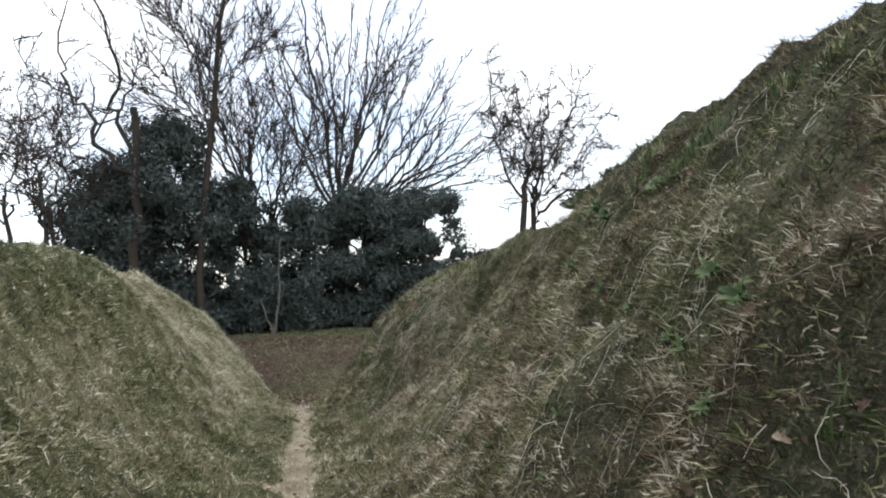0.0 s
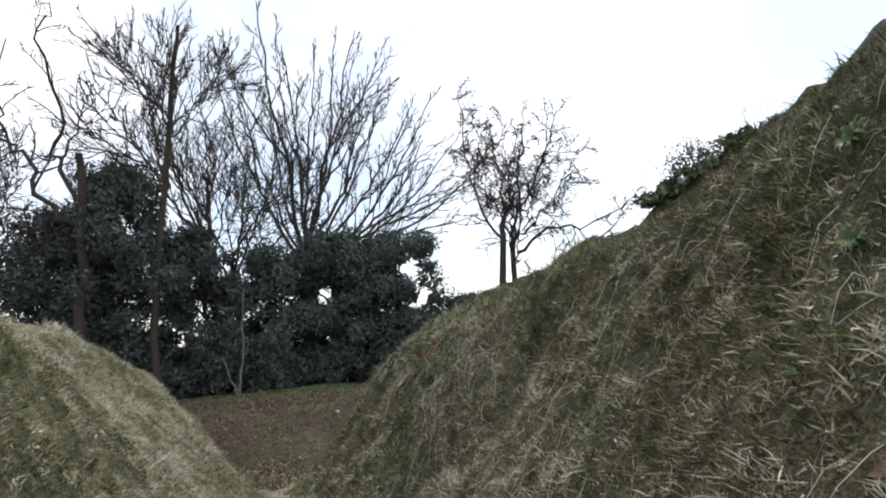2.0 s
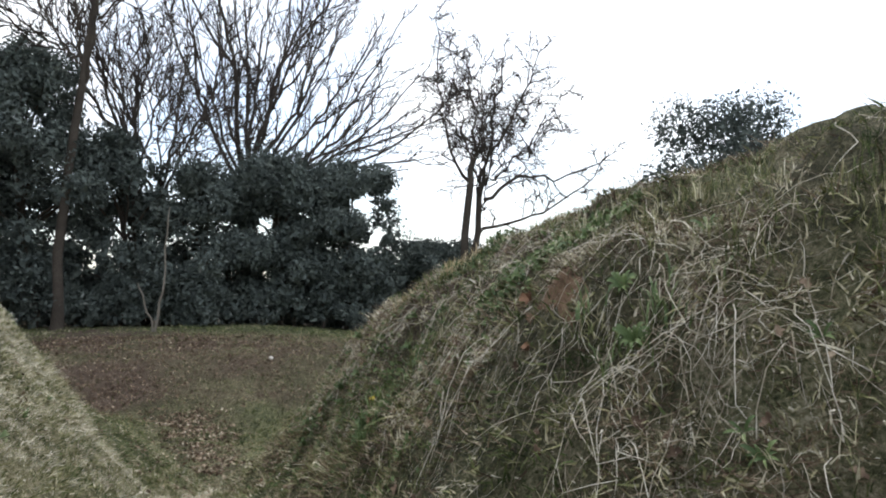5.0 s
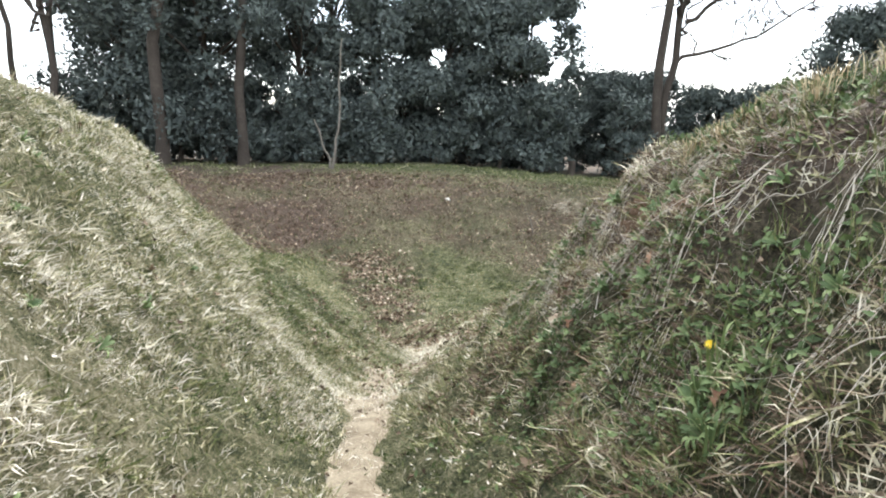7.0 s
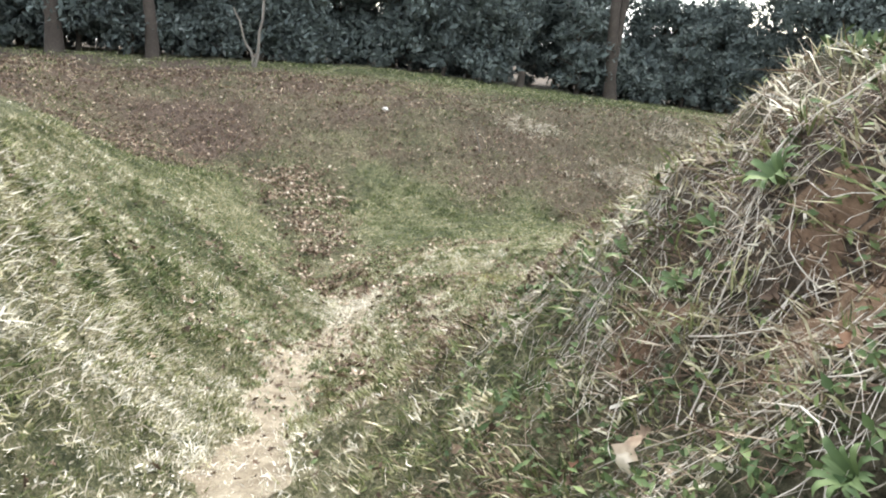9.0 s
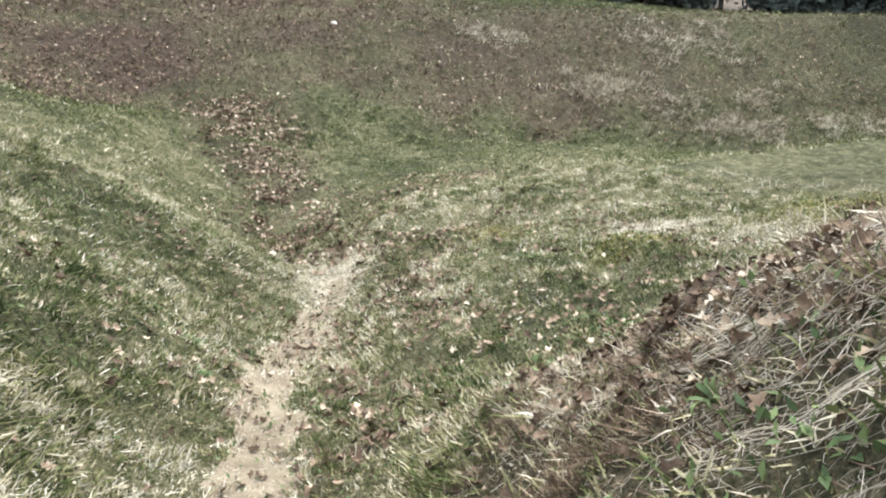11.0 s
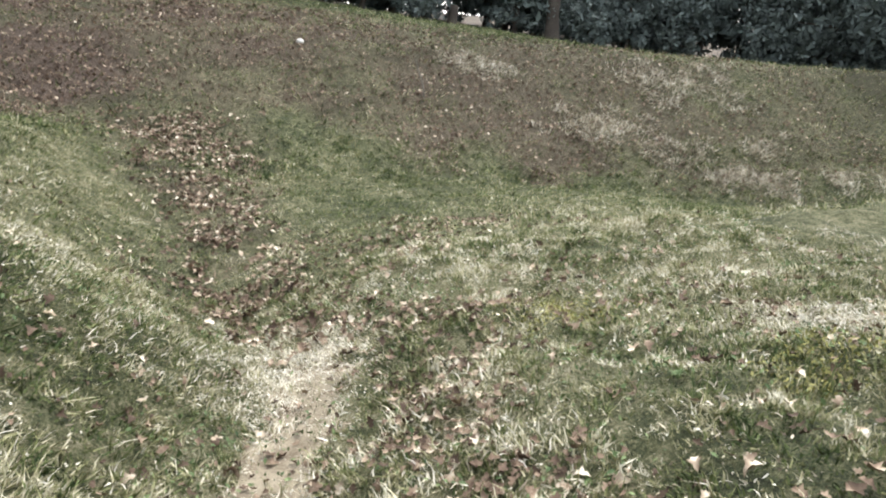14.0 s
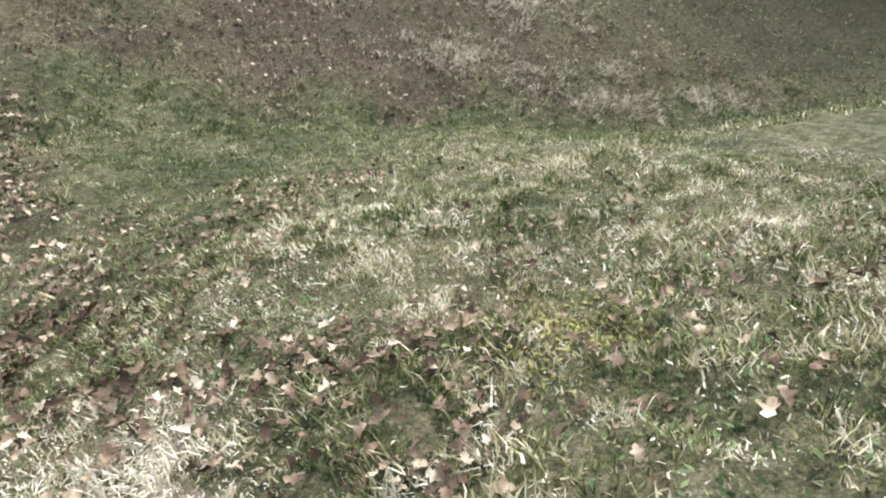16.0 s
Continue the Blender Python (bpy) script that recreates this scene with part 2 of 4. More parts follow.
def leafy(x, y):
    """Where dead leaves have gathered: over the far bank and down the channel."""
    edge = np.interp(x, [-8, -3, -2.5, -1.6, 1.2, 4, 8, 12], [26.5, 28.4, 29.6, 31.2, 31.2, 30.0, 29.4, 28.6])
    bank = np.clip((y - edge + 2.0 * (patches(x, y, 1.1, 7) - .5)) / 1.4, 0, 1) * np.clip((np.interp(x, [-3, 1, 7], [44, 40, 38]) - y) / 4, 0, 1)
    bank = bank * np.interp(x, [-2, 2, 5, 9, 14], [1.05, 1.0, .85, .66, .42]) * np.clip(.40 + 1.3 * patches(x, y * 1.6, 1.7, 8), .4, 1)
    bank = bank * np.clip(.50 + 1.2 * patches(x, y, .6, 9), .45, 1)
    cx = np.interp(y, [22.5, 23.5, 24.5, 26, 27.5, 28.5, 31, 33], [1.3, 1.0, .80, .74, .58, .45, .15, -.4])
    chan = np.clip(1.5 - np.abs(x - cx) / np.interp(y, [22, 27, 31], [.45, .65, 1.3]), 0, 1) * np.clip((y - 24.0) / 2.5, 0, 1) * np.clip((33 - y) / 2, 0, 1)
    wood = .85 * np.clip((y - 42.5 + .7 * np.clip(x - 20, 0, 20)) / 2, 0, 1)
    mat = np.clip(2.2 * patches(x, y, .5, 11) - .45, 0, .95) * np.clip((x - 1.05) / .5, 0, 1) * np.clip((18 - y) / 1, 0, 1) * np.clip((3.6 - x) / .5, 0, 1) * np.interp(y, [5, 13.8, 14.6], [.3, .4, 1])
    mat = np.maximum(mat, np.clip(1.5 - np.hypot((x - 1.75) / .6, (y - 17.95) / .8) + .6 * (patches(x, y, .3, 12) - .5), 0, .9))
    return np.clip(np.maximum(np.maximum(np.maximum(.95 * bank, mat), wood), chan * (.05 + .65 * patches(x, y, .4, 10))), 0, 1)


def dryness(x, y):
    d = .15 + .75 * (patches(x, y, 1.3, 1) * .55 + patches(x, y, .45, 2) * .45)
    left = np.clip((.2 - x) / .8, 0, 1) * np.clip((18.6 - y) / 1.0, 0, 1)
    right = np.clip((x - .8) / .6, 0, 1) * np.clip((18.8 - y) / 1.2, 0, 1)
    d = d - .06 + (-.06 + .20 * np.clip((y - 11) / 3, 0, 1)) * left + (.04 * right) * np.clip((y - 9) / 5, .3, 1)
    d = d + .10 * left * np.clip((y - 12.5) / 2, 0, 1)
    green = np.clip(1.25 - np.hypot((x + .5) / .9, (y - 20.8) / 2.6), 0, 1)
    d = d - .24 * green - .02 * np.clip((y - 19) / 2, 0, 1) - .20 * np.clip((y - 24) / 4, 0, 1) - .22 * np.clip((x - 6) / 4, 0, 1) * np.clip((y - 25) / 3, 0, 1)
    d = d - .35 * np.clip((-1.1 - x) / .4, 0, 1) * np.clip((15 - y) / 2, 0, 1) - .42 * np.clip((x - 2.1) / .3, 0, 1) * np.clip((15.2 - y) / 1, 0, 1)
    d = d - .18 * np.clip(1.3 - np.hypot((x - 1.2) / .35, (y - 15.2) / 1.6), 0, 1)
    d = d + .36 * np.clip(1.3 - np.hypot((x - 1.0) / .55, (y - 22.2) / .7), 0, 1)
    return np.clip(d + .5 * path_mask(x, y), 0, 1)


def mesh_of(name, verts, faces, mat, dry=None):
    """A mesh from arrays of vertices and of faces that all have as many corners."""
    verts, faces = np.asarray(verts, np.float32), np.asarray(faces, np.int32)
    me = bpy.data.meshes.new(name)
    n, c = faces.shape
    me.vertices.add(len(verts))
    me.vertices.foreach_set("co", verts.ravel())
    me.loops.add(n * c)
    me.loops.foreach_set("vertex_index", faces.ravel())
    me.polygons.add(n)
    me.polygons.foreach_set("loop_start", np.arange(0, n * c, c, dtype=np.int32))
    me.update(calc_edges=True)
    if dry is not None:
        me.attributes.new("dry", 'FLOAT', 'POINT').data.foreach_set("value", np.asarray(dry, np.float32))
    me.materials.append(mat)
    return me


def part(name, me, parent, label=""):
    ob = new(name, me)
    ob.parent = parent
    return tagged(ob, label) if label else ob


def empty(name, place, label, category, group=""):
    ob = new(name)
    ob.empty_display_size = .1
    ob.location = place
    return tagged(ob, label, category, group)


def axis(spans):
    out = []
    for a, b, s in spans:
        out += list(np.arange(a, b, s))
    return np.array(out + [spans[-1][1]])


def relief(x, y):
    """Small hummocks of turf, coarser on the mounds."""
    return (1 + .6 * np.clip((18.5 - y) / 1.5, 0, 1)) * (.10 * (patches(x, y, .55, 21) - .5) + .10 * (patches(x, y, .24, 22) - .5) + .055 * (patches(x, y, .13, 23) - .5))


# heights and normals on a fine lattice, for quick look-ups
LX0, LY0, LSTEP = -16.0, 3.0, .1
LGX, LGY = np.meshgrid(np.arange(LX0, 30.05, LSTEP), np.arange(LY0, 48.05, LSTEP))
LAND = terrain(LGX, LGY)
DY, DX = np.gradient(LAND, LSTEP)
NORMAL = np.stack([-DX, -DY, np.ones_like(DX)], -1)
NORMAL /= np.linalg.norm(NORMAL, axis=-1, keepdims=True)


def lookup(table, x, y):
    u = np.clip((np.asarray(x, float) - LX0) / LSTEP, 0, table.shape[1] - 1.001)
    v = np.clip((np.asarray(y, float) - LY0) / LSTEP, 0, table.shape[0] - 1.001)
    i, j = u.astype(int), v.astype(int)
    u, v = u - i, v - j
    if table.ndim == 3:
        u, v = u[..., None], v[..., None]
    return (table[j, i] * (1 - u) + table[j, i + 1] * u) * (1 - v) + (table[j + 1, i] * (1 - u) + table[j + 1, i + 1] * u) * v


def dress(z, x, y):
    calm = 1 - .8 * path_mask(x, y)
    return z + relief(x, y) * calm - .02 * (1 - calm)


def surface(x, y):
    return dress(lookup(LAND, x, y), x, y)


def slope(x, y):
    return lookup(NORMAL, x, y)


gx = axis([(-700, -60, 80), (-60, -12, 3), (-12, -4, .4), (-4, -2.6, .2), (-2.6, 5, .065), (5, 18, .25), (18, 60, 3), (60, 700, 80)])
gy = axis([(-500, -20, 60), (-20, 0, 1), (0, 5, .3), (5, 23, .065), (23, 44, .2), (44, 80, 2), (80, 800, 60)])
GX, GY = np.meshgrid(gx, gy)
nx = len(gx)
idx = np.arange(nx * len(gy)).reshape(len(gy), nx)
quads = np.stack([idx[:-1, :-1], idx[:-1, 1:], idx[1:, 1:], idx[1:, :-1]], -1).reshape(-1, 4)
me = mesh_of("ground", np.stack([GX, GY, dress(terrain(GX, GY), GX, GY)], -1).reshape(-1, 3), quads, m_ground, dryness(GX, GY).ravel())
me.attributes.new("leafy", 'FLOAT', 'POINT').data.foreach_set("value", leafy(GX, GY).ravel().astype(np.float32))
me.polygons.foreach_set("use_smooth", np.ones(len(quads), bool))
tagged(new("ground", me), "grass-covered earth mounds, ditch and far bank", "ground", kind="structure")

# the trodden line: a thin sheet of bare earth that rises and dips through the turf
py = np.arange(-12, 22.9, .06)
pu = np.linspace(-.34, .34, 15)
PX = path_x(py)[:, None] + pu[None, :] * (1 + .25 * np.clip((py - 19) / 2, 0, 1))[:, None] + .05 * (patches(pu[None, :] * 3, py[:, None], .4, 31) - .5)
PY = np.broadcast_to(py[:, None], PX.shape)
PZ = surface(PX, PY) + .035 * (path_mask(PX, PY) - .45) + .012 * (patches(PX, PY, .12, 32) - .5)
pidx = np.arange(PX.size).reshape(PX.shape)
quads = np.stack([pidx[:-1, :-1], pidx[:-1, 1:], pidx[1:, 1:], pidx[1:, :-1]], -1).reshape(-1, 4)
me = mesh_of("footpath", np.stack([PX, PY, PZ], -1).reshape(-1, 3), quads, m_path)
me.polygons.foreach_set("use_smooth", np.ones(len(quads), bool))
tagged(new("footpath", me), "narrow trodden path of pale dry earth", "path", kind="structure")


# ---------------------------------------------------------------- trees
class Wood:
    """Collects tapered tubes for one mesh."""
    def __init__(self):
        self.v, self.f, self.n = [], [], 0

    def tube(self, pts, radii, sides):
        pts = np.asarray(pts, float)
        d = np.gradient(pts, axis=0)
        d /= np.linalg.norm(d, axis=1, keepdims=True) + 1e-9
        ref = np.array([.31, .17, .93]) if abs(d[0, 2]) < .8 else np.array([.9, .3, .1])
        a = np.cross(d, ref)
        a /= np.linalg.norm(a, axis=1, keepdims=True) + 1e-9
        b = np.cross(d, a)
        ang = np.arange(sides) * 2 * np.pi / sides
        ring = pts[:, None] + np.asarray(radii)[:, None, None] * (np.cos(ang)[None, :, None] * a[:, None] + np.sin(ang)[None, :, None] * b[:, None])
        self.v.append(ring.reshape(-1, 3))
        k = np.arange(sides)
        for s in range(len(pts) - 1):
            p, q = self.n + s * sides, self.n + (s + 1) * sides
            self.f.append(np.stack([p + k, p + (k + 1) % sides, q + (k + 1) % sides, q + k], -1))
        self.n += len(pts) * sides

    def mesh(self, name, mat):
        me = mesh_of(name, np.concatenate(self.v), np.concatenate(self.f), mat)
        me.polygons.foreach_set("use_smooth", np.ones(len(me.polygons), bool))
        return me


def curve(rng, start, way, length, steps, wobble, lift):
    """A wandering line that bends upward by lift."""
    pts, d = [np.array(start, float)], np.array(way, float)
    for _ in range(steps):
        d = d + rng.normal(0, wobble, 3) + np.array([0, 0, lift])
        d /= np.linalg.norm(d)
        pts.append(pts[-1] + d * length / steps)
    return np.array(pts)


def around(rng, way, angle):
    """way turned by angle to a random side."""
    r = rng.normal(0, 1, 3)
    r -= way * (r @ way)
    r /= np.linalg.norm(r)
    return way * math.cos(angle) + r * math.sin(angle)


def sprays(rng, wood, line, radius, level, length, spec):
    """Side shoots along a line, and theirs in turn."""
    count = spec["counts"][level]
    for k in range(count):
        t = spec["from"] + (1 - spec["from"]) * (k + rng.random()) / count
        i = min(int(t * (len(line) - 1)), len(line) - 2)
        p = line[i] + (line[i + 1] - line[i]) * (t * (len(line) - 1) - i)
        way = line[i + 1] - line[i]
        way = around(rng, way / np.linalg.norm(way), radians(rng.uniform(*spec["angle"])))
        size = length * (1 - .55 * t) * rng.uniform(.6, 1.1)
        r = max(radius * (1 - .75 * t) * .55, (.03, .021, .015)[level] * spec.get("slim", 1))
        pts = curve(rng, p, way, size, 3 if level > 1 else 5, spec["wobble"], spec["lift"])
        wood[min(level, len(wood) - 1)].tube(pts, np.linspace(r, max(r * .4, .010 * spec.get("slim", 1)), len(pts)), 4 if level < 2 else 3)
        if level + 1 < len(spec["counts"]):
            sprays(rng, wood, pts, r, level + 1, size * spec["shrink"], spec)


def bare_tree(seed, base, stems, limbs, spec, label, mat=None):
    """stems: trunk lines (points, radius at foot and top); limbs: main limbs (points, radius)."""
    rng = np.random.default_rng(seed)
    thing = empty("bare_tree", base, label, "tree", "bare trees along the field's edge")
    o = np.array(base)
    for pts, r0, r1 in stems:
        w = Wood()
        line = bent(rng, np.array(pts, float) - o, 3, .05)
        rad = np.linspace(r0, r1, len(line))
        rad[0] *= 1.35
        w.tube(line, rad, 9)
        part("trunk", w.mesh("trunk", mat or m_bark), thing)
    twigs = [Wood(), Wood()]
    for pts, r in limbs:
        w = Wood()
        line = bent(rng, np.array(pts, float) - o, 4, spec.get("kink", .10))
        w.tube(line, np.linspace(r, r * .22, len(line)), 6)
        side = [w, twigs[0], twigs[1]]
        sprays(rng, side, line, r, 0, spec["length"], spec)
        part("limb", w.mesh("limb", mat or m_bark), thing)
    for w in twigs:
        if w.n:
            tagged(part("fine_branching", w.mesh("fine_branching", m_twig), thing), kind="stuff")
    return thing


def bent(rng, pts, steps, kink):
    """Points along a polyline, smoothed, with small kinks."""
    out = []
    n = len(pts)
    for i in range(n - 1):
        p0, p1, p2, p3 = pts[max(i - 1, 0)], pts[i], pts[i + 1], pts[min(i + 2, n - 1)]
        for s in range(steps):
            t = s / steps
            q = .5 * (2 * p1 + (p2 - p0) * t + (2 * p0 - 5 * p1 + 4 * p2 - p3) * t * t + (3 * p1 - p0 - 3 * p2 + p3) * t ** 3)
            out.append(q + (rng.normal(0, kink, 3) if (i or s) else 0))
    out.append(pts[-1])
    return np.array(out)


def gz(x, y):
    return float(terrain(x, y))


def fan(rng, foot, spread, count, length, tilt, r):
    """Main limbs that leave foot like the ribs of a fan, bend upright and fork; spread in degrees to each side, along x."""
    out = []
    for k in range(count):
        a = radians(-spread[0] + (spread[0] + spread[1]) * (k + rng.uniform(-.3, .3)) / max(count - 1, 1))
        size = length * rng.uniform(.74, 1.04) * (1 - .22 * abs(math.sin(a)))
        lean = rng.uniform(-tilt, tilt)
        p = [np.array(foot) + np.array([0, 0, rng.uniform(-1.6, .4)])]
        for i in range(5):
            turn = a * (1.22 - .12 * i) + rng.normal(0, .07)
            p.append(p[-1] + np.array([math.sin(turn), lean + rng.normal(0, .08), math.cos(turn)]) * size / 5)
        thick = r * rng.uniform(.75, 1.1)
        out.append((p, thick))
        side = rng.choice([-1, 1])
        q = [p[2]]
        for i in range(3):
            turn = a + side * (.34 - .07 * i) + rng.normal(0, .06)
            q.append(q[-1] + np.array([math.sin(turn), -lean + rng.normal(0, .1), math.cos(turn)]) * size * .17)
        out.append((q, thick * .62))
    return out


rng = np.random.default_rng(7)
FINE = {"counts": (8, 5, 4), "from": .16, "kink": .05, "angle": (18, 46), "wobble": .09, "lift": .07, "shrink": .52, "length": 3.6}
SPARE = {"counts": (8, 5, 3), "from": .2, "angle": (28, 60), "wobble": .2, "lift": .05, "shrink": .5, "length": 3.0, "kink": .16}
DROOP = {"counts": (11, 7, 4), "slim": .95, "from": .12, "angle": (20, 62), "wobble": .2, "lift": -.02, "shrink": .55, "length": 2.5, "kink": .14}

# the wide fan
z = gz(2.4, 47)
bare_tree(1, (2.4, 47, z), [([(2.4, 47, z - .2), (2.35, 47, 3.5), (2.5, 47, 7.6)], .34, .24), ([(2.7, 47.4, z - .2), (2.9, 47.4, 4), (3.0, 47.3, 7.2)], .22, .15)],
          fan(rng, (2.5, 47, 7.4), (20, 62), 17, 15.6, .25, .12), FINE, "tall bare deciduous tree fanning out against the sky")
# the tall straight one
z = gz(-4.9, 41.5)
bare_tree(2, (-4.9, 41.5, z), [([(-4.9, 41.5, z - .2), (-4.75, 41.5, 5), (-4.2, 41.5, 10), (-3.6, 41.5, 15), (-3.2, 41.5, 18.5)], .21, .09)],
          fan(rng, (-4.1, 41.5, 10.8), (52, 10), 4, 6.5, .3, .07) + fan(rng, (-3.7, 41.5, 14), (40, 48), 5, 6, .3, .06), FINE, "tall straight bare tree above the evergreens")
# the broken one with crooked limbs
z = gz(-7.8, 40.7)
bare_tree(3, (-7.8, 40.7, z), [([(-7.8, 40.7, z - .2), (-7.75, 40.7, 5), (-7.6, 40.7, 9), (-7.65, 40.7, 11.9)], .25, .16)],
          [([(-7.7, 40.7, 9.2), (-8.4, 40.6, 11.6), (-8.2, 40.5, 13.2), (-8.9, 40.4, 17.2), (-8.6, 40.4, 19)], .13),
           ([(-7.7, 40.7, 8.6), (-9.3, 40.8, 9.9), (-10.2, 40.9, 12.4), (-11.0, 41, 14), (-10.6, 41, 17.5)], .14),
           ([(-8.4, 40.6, 11.6), (-7.4, 40.5, 13.5), (-6.6, 40.4, 14.6)], .07),
           ([(-10.2, 40.9, 12.4), (-11.8, 40.8, 13), (-13, 40.7, 15.4)], .06)], SPARE, "bare tree with a broken trunk and crooked limbs")
# two slimmer trees between
z = gz(-2.2, 45)
bare_tree(4, (-2.2, 45, z), [([(-2.2, 45, z - .2), (-2.5, 45, 5), (-2.7, 45, 8.3)], .2, .13)],
          fan(rng, (-2.7, 45, 8), (30, 12), 6, 9.5, .25, .09), FINE, "slim bare tree rising behind the evergreens")
z = gz(-1.1, 45.6)
bare_tree(5, (-1.1, 45.6, z), [([(-1.1, 45.6, z - .2), (-1.3, 45.6, 4), (-1.5, 45.6, 7.2)], .19, .12)],
          fan(rng, (-1.5, 45.6, 7), (20, 32), 6, 9, .2, .08), FINE, "slim bare tree with upright limbs")
z = gz(0.6, 44.8)
bare_tree(6, (.6, 44.8, z), [([(.6, 44.8, z - .2), (.4, 44.8, 4), (.1, 44.8, 6.5)], .15, .10)],
          fan(rng, (.1, 44.8, 6.3), (16, 30), 4, 6.5, .2, .07), SPARE, "small bare tree with crooked branches")
# the twin-stemmed one with drooping twigs
z = gz(12.65, 42.4)
bare_tree(7, (12.65, 42.4, z), [([(12.65, 42.4, z - .2), (12.45, 42.4, 3), (12.75, 42.4, 7.1), (13.0, 42.4, 8.2)], .24, .13),
                                ([(12.58, 42.5, z + 1.1), (12.9, 42.6, 3.0), (13.3, 42.7, 4.6), (13.5, 42.7, 7)], .19, .14)],
          [([(12.75, 42.4, 7.0), (11.6, 42.3, 9), (11.2, 42.3, 12), (11.1, 42.3, 15.6)], .08),
           ([(13.0, 42.4, 8.2), (13.1, 42.3, 10.5), (12.6, 42.2, 12.4)], .09),
           ([(13.5, 42.7, 6.8), (14.0, 42.7, 9.5), (14.4, 42.7, 12), (14.8, 42.7, 14.2)], .10),
           ([(13.5, 42.7, 6.8), (14.6, 42.9, 9.2), (16, 43, 12), (17.1, 43, 14.4)], .09),
           ([(13.6, 42.7, 6.2), (15.4, 42.4, 7.4), (18, 42.2, 7.6), (21, 42, 9)], .10),
           ([(13.4, 42.7, 4.6), (15.5, 42.5, 5.4), (18.5, 42.3, 6.6), (20.4, 42.2, 8.6)], .09),
           ([(13.0, 42.4, 8.2), (13.8, 42.2, 10), (14.0, 42, 13.2)], .07)] + fan(rng, (13.4, 42.5, 7.2), (22, 36), 7, 8.2, .3, .06), DROOP, "twin-stemmed bare tree hung with fine drooping twigs")
# slim ones at the open end
for k, (x, y, h) in enumerate([(-13.0, 44, 17), (-14.9, 44.5, 15), (-17.5, 46, 16), (-10.8, 38.6, 12)]):
    z = gz(x, y)
    bare_tree(20 + k, (x, y, z), [([(x, y, z - .2), (x + .2, y, h * .3), (x - .1, y, h * .55)], .16, .09)],
              fan(rng, (x - .1, y, h * .5), (24, 26), 4, h * .48, .25, .07), SPARE, "slim bare tree at the field's open end")
# the pale forked sapling
z = gz(-1.25, 39)
t = empty("sapling", (-1.25, 39, z), "pale forked sapling in front of dark evergreens", "sapling")
w = Wood()
w.tube(bent(rng, np.array([(0, 0, -.1), (-.16, 0, .55), (-.38, 0, 1.2), (-.60, 0, 1.85)]), 3, .02), np.linspace(.05, .022, 10), 7)
part("stem", w.mesh("stem", m_pale), t)
w = Wood()
w.tube(bent(rng, np.array([(0, .02, -.1), (.12, 0, .7), (.32, 0, 1.9), (.36, 0, 3.2), (.48, 0, 4.7)]), 3, .025), np.linspace(.06, .022, 13), 7)
part("stem", w.mesh("stem", m_pale), t)
# the stump
z = gz(8.8, 42.6)
t = empty("tree_stump", (8.8, 42.6, z), "dark weathered tree stump in the grass", "stump")
w = Wood()
w.tube([(0, 0, -.1), (.02, 0, .15), (.05, 0, .45), (.06, 0, .62), (.06, 0, .63)], [.24, .17, .15, .13, .01], 10)
part("trunk", w.mesh("trunk", m_bark), t)


def leaf_cards(rng, centres, radii, count, size, squash=.8):
    """Folded leaves scattered over lumps; returns vertices and triangles."""
    share = radii ** 2 / np.sum(radii ** 2)
    pick = rng.choice(len(centres), count, p=share)
    d = rng.normal(0, 1, (count, 3))
    d /= np.linalg.norm(d, axis=1, keepdims=True)
    p = centres[pick] + d * np.array([1, 1, squash]) * (radii[pick] * rng.uniform(.55, 1.05, count))[:, None]
    a = rng.normal(0, 1, (count, 3)) + np.array([0, 0, -.35])
    a /= np.linalg.norm(a, axis=1, keepdims=True)
    n = d + rng.normal(0, .6, (count, 3))
    b = np.cross(a, n)
    b /= np.linalg.norm(b, axis=1, keepdims=True) + 1e-9
    up = np.cross(b, a)
    s = (size * rng.uniform(.6, 1.35, count))[:, None]
    tip, tail = p + a * s, p - a * s
    l, r = p + b * s * .42 + up * s * .14, p - b * s * .42 + up * s * .14
    v = np.stack([tail, r, tip, l], 1).reshape(-1, 3)
    k = np.arange(count) * 4
    f = np.concatenate([np.stack([k, k + 1, k + 2], -1), np.stack([k, k + 2, k + 3], -1)])
    return v, f


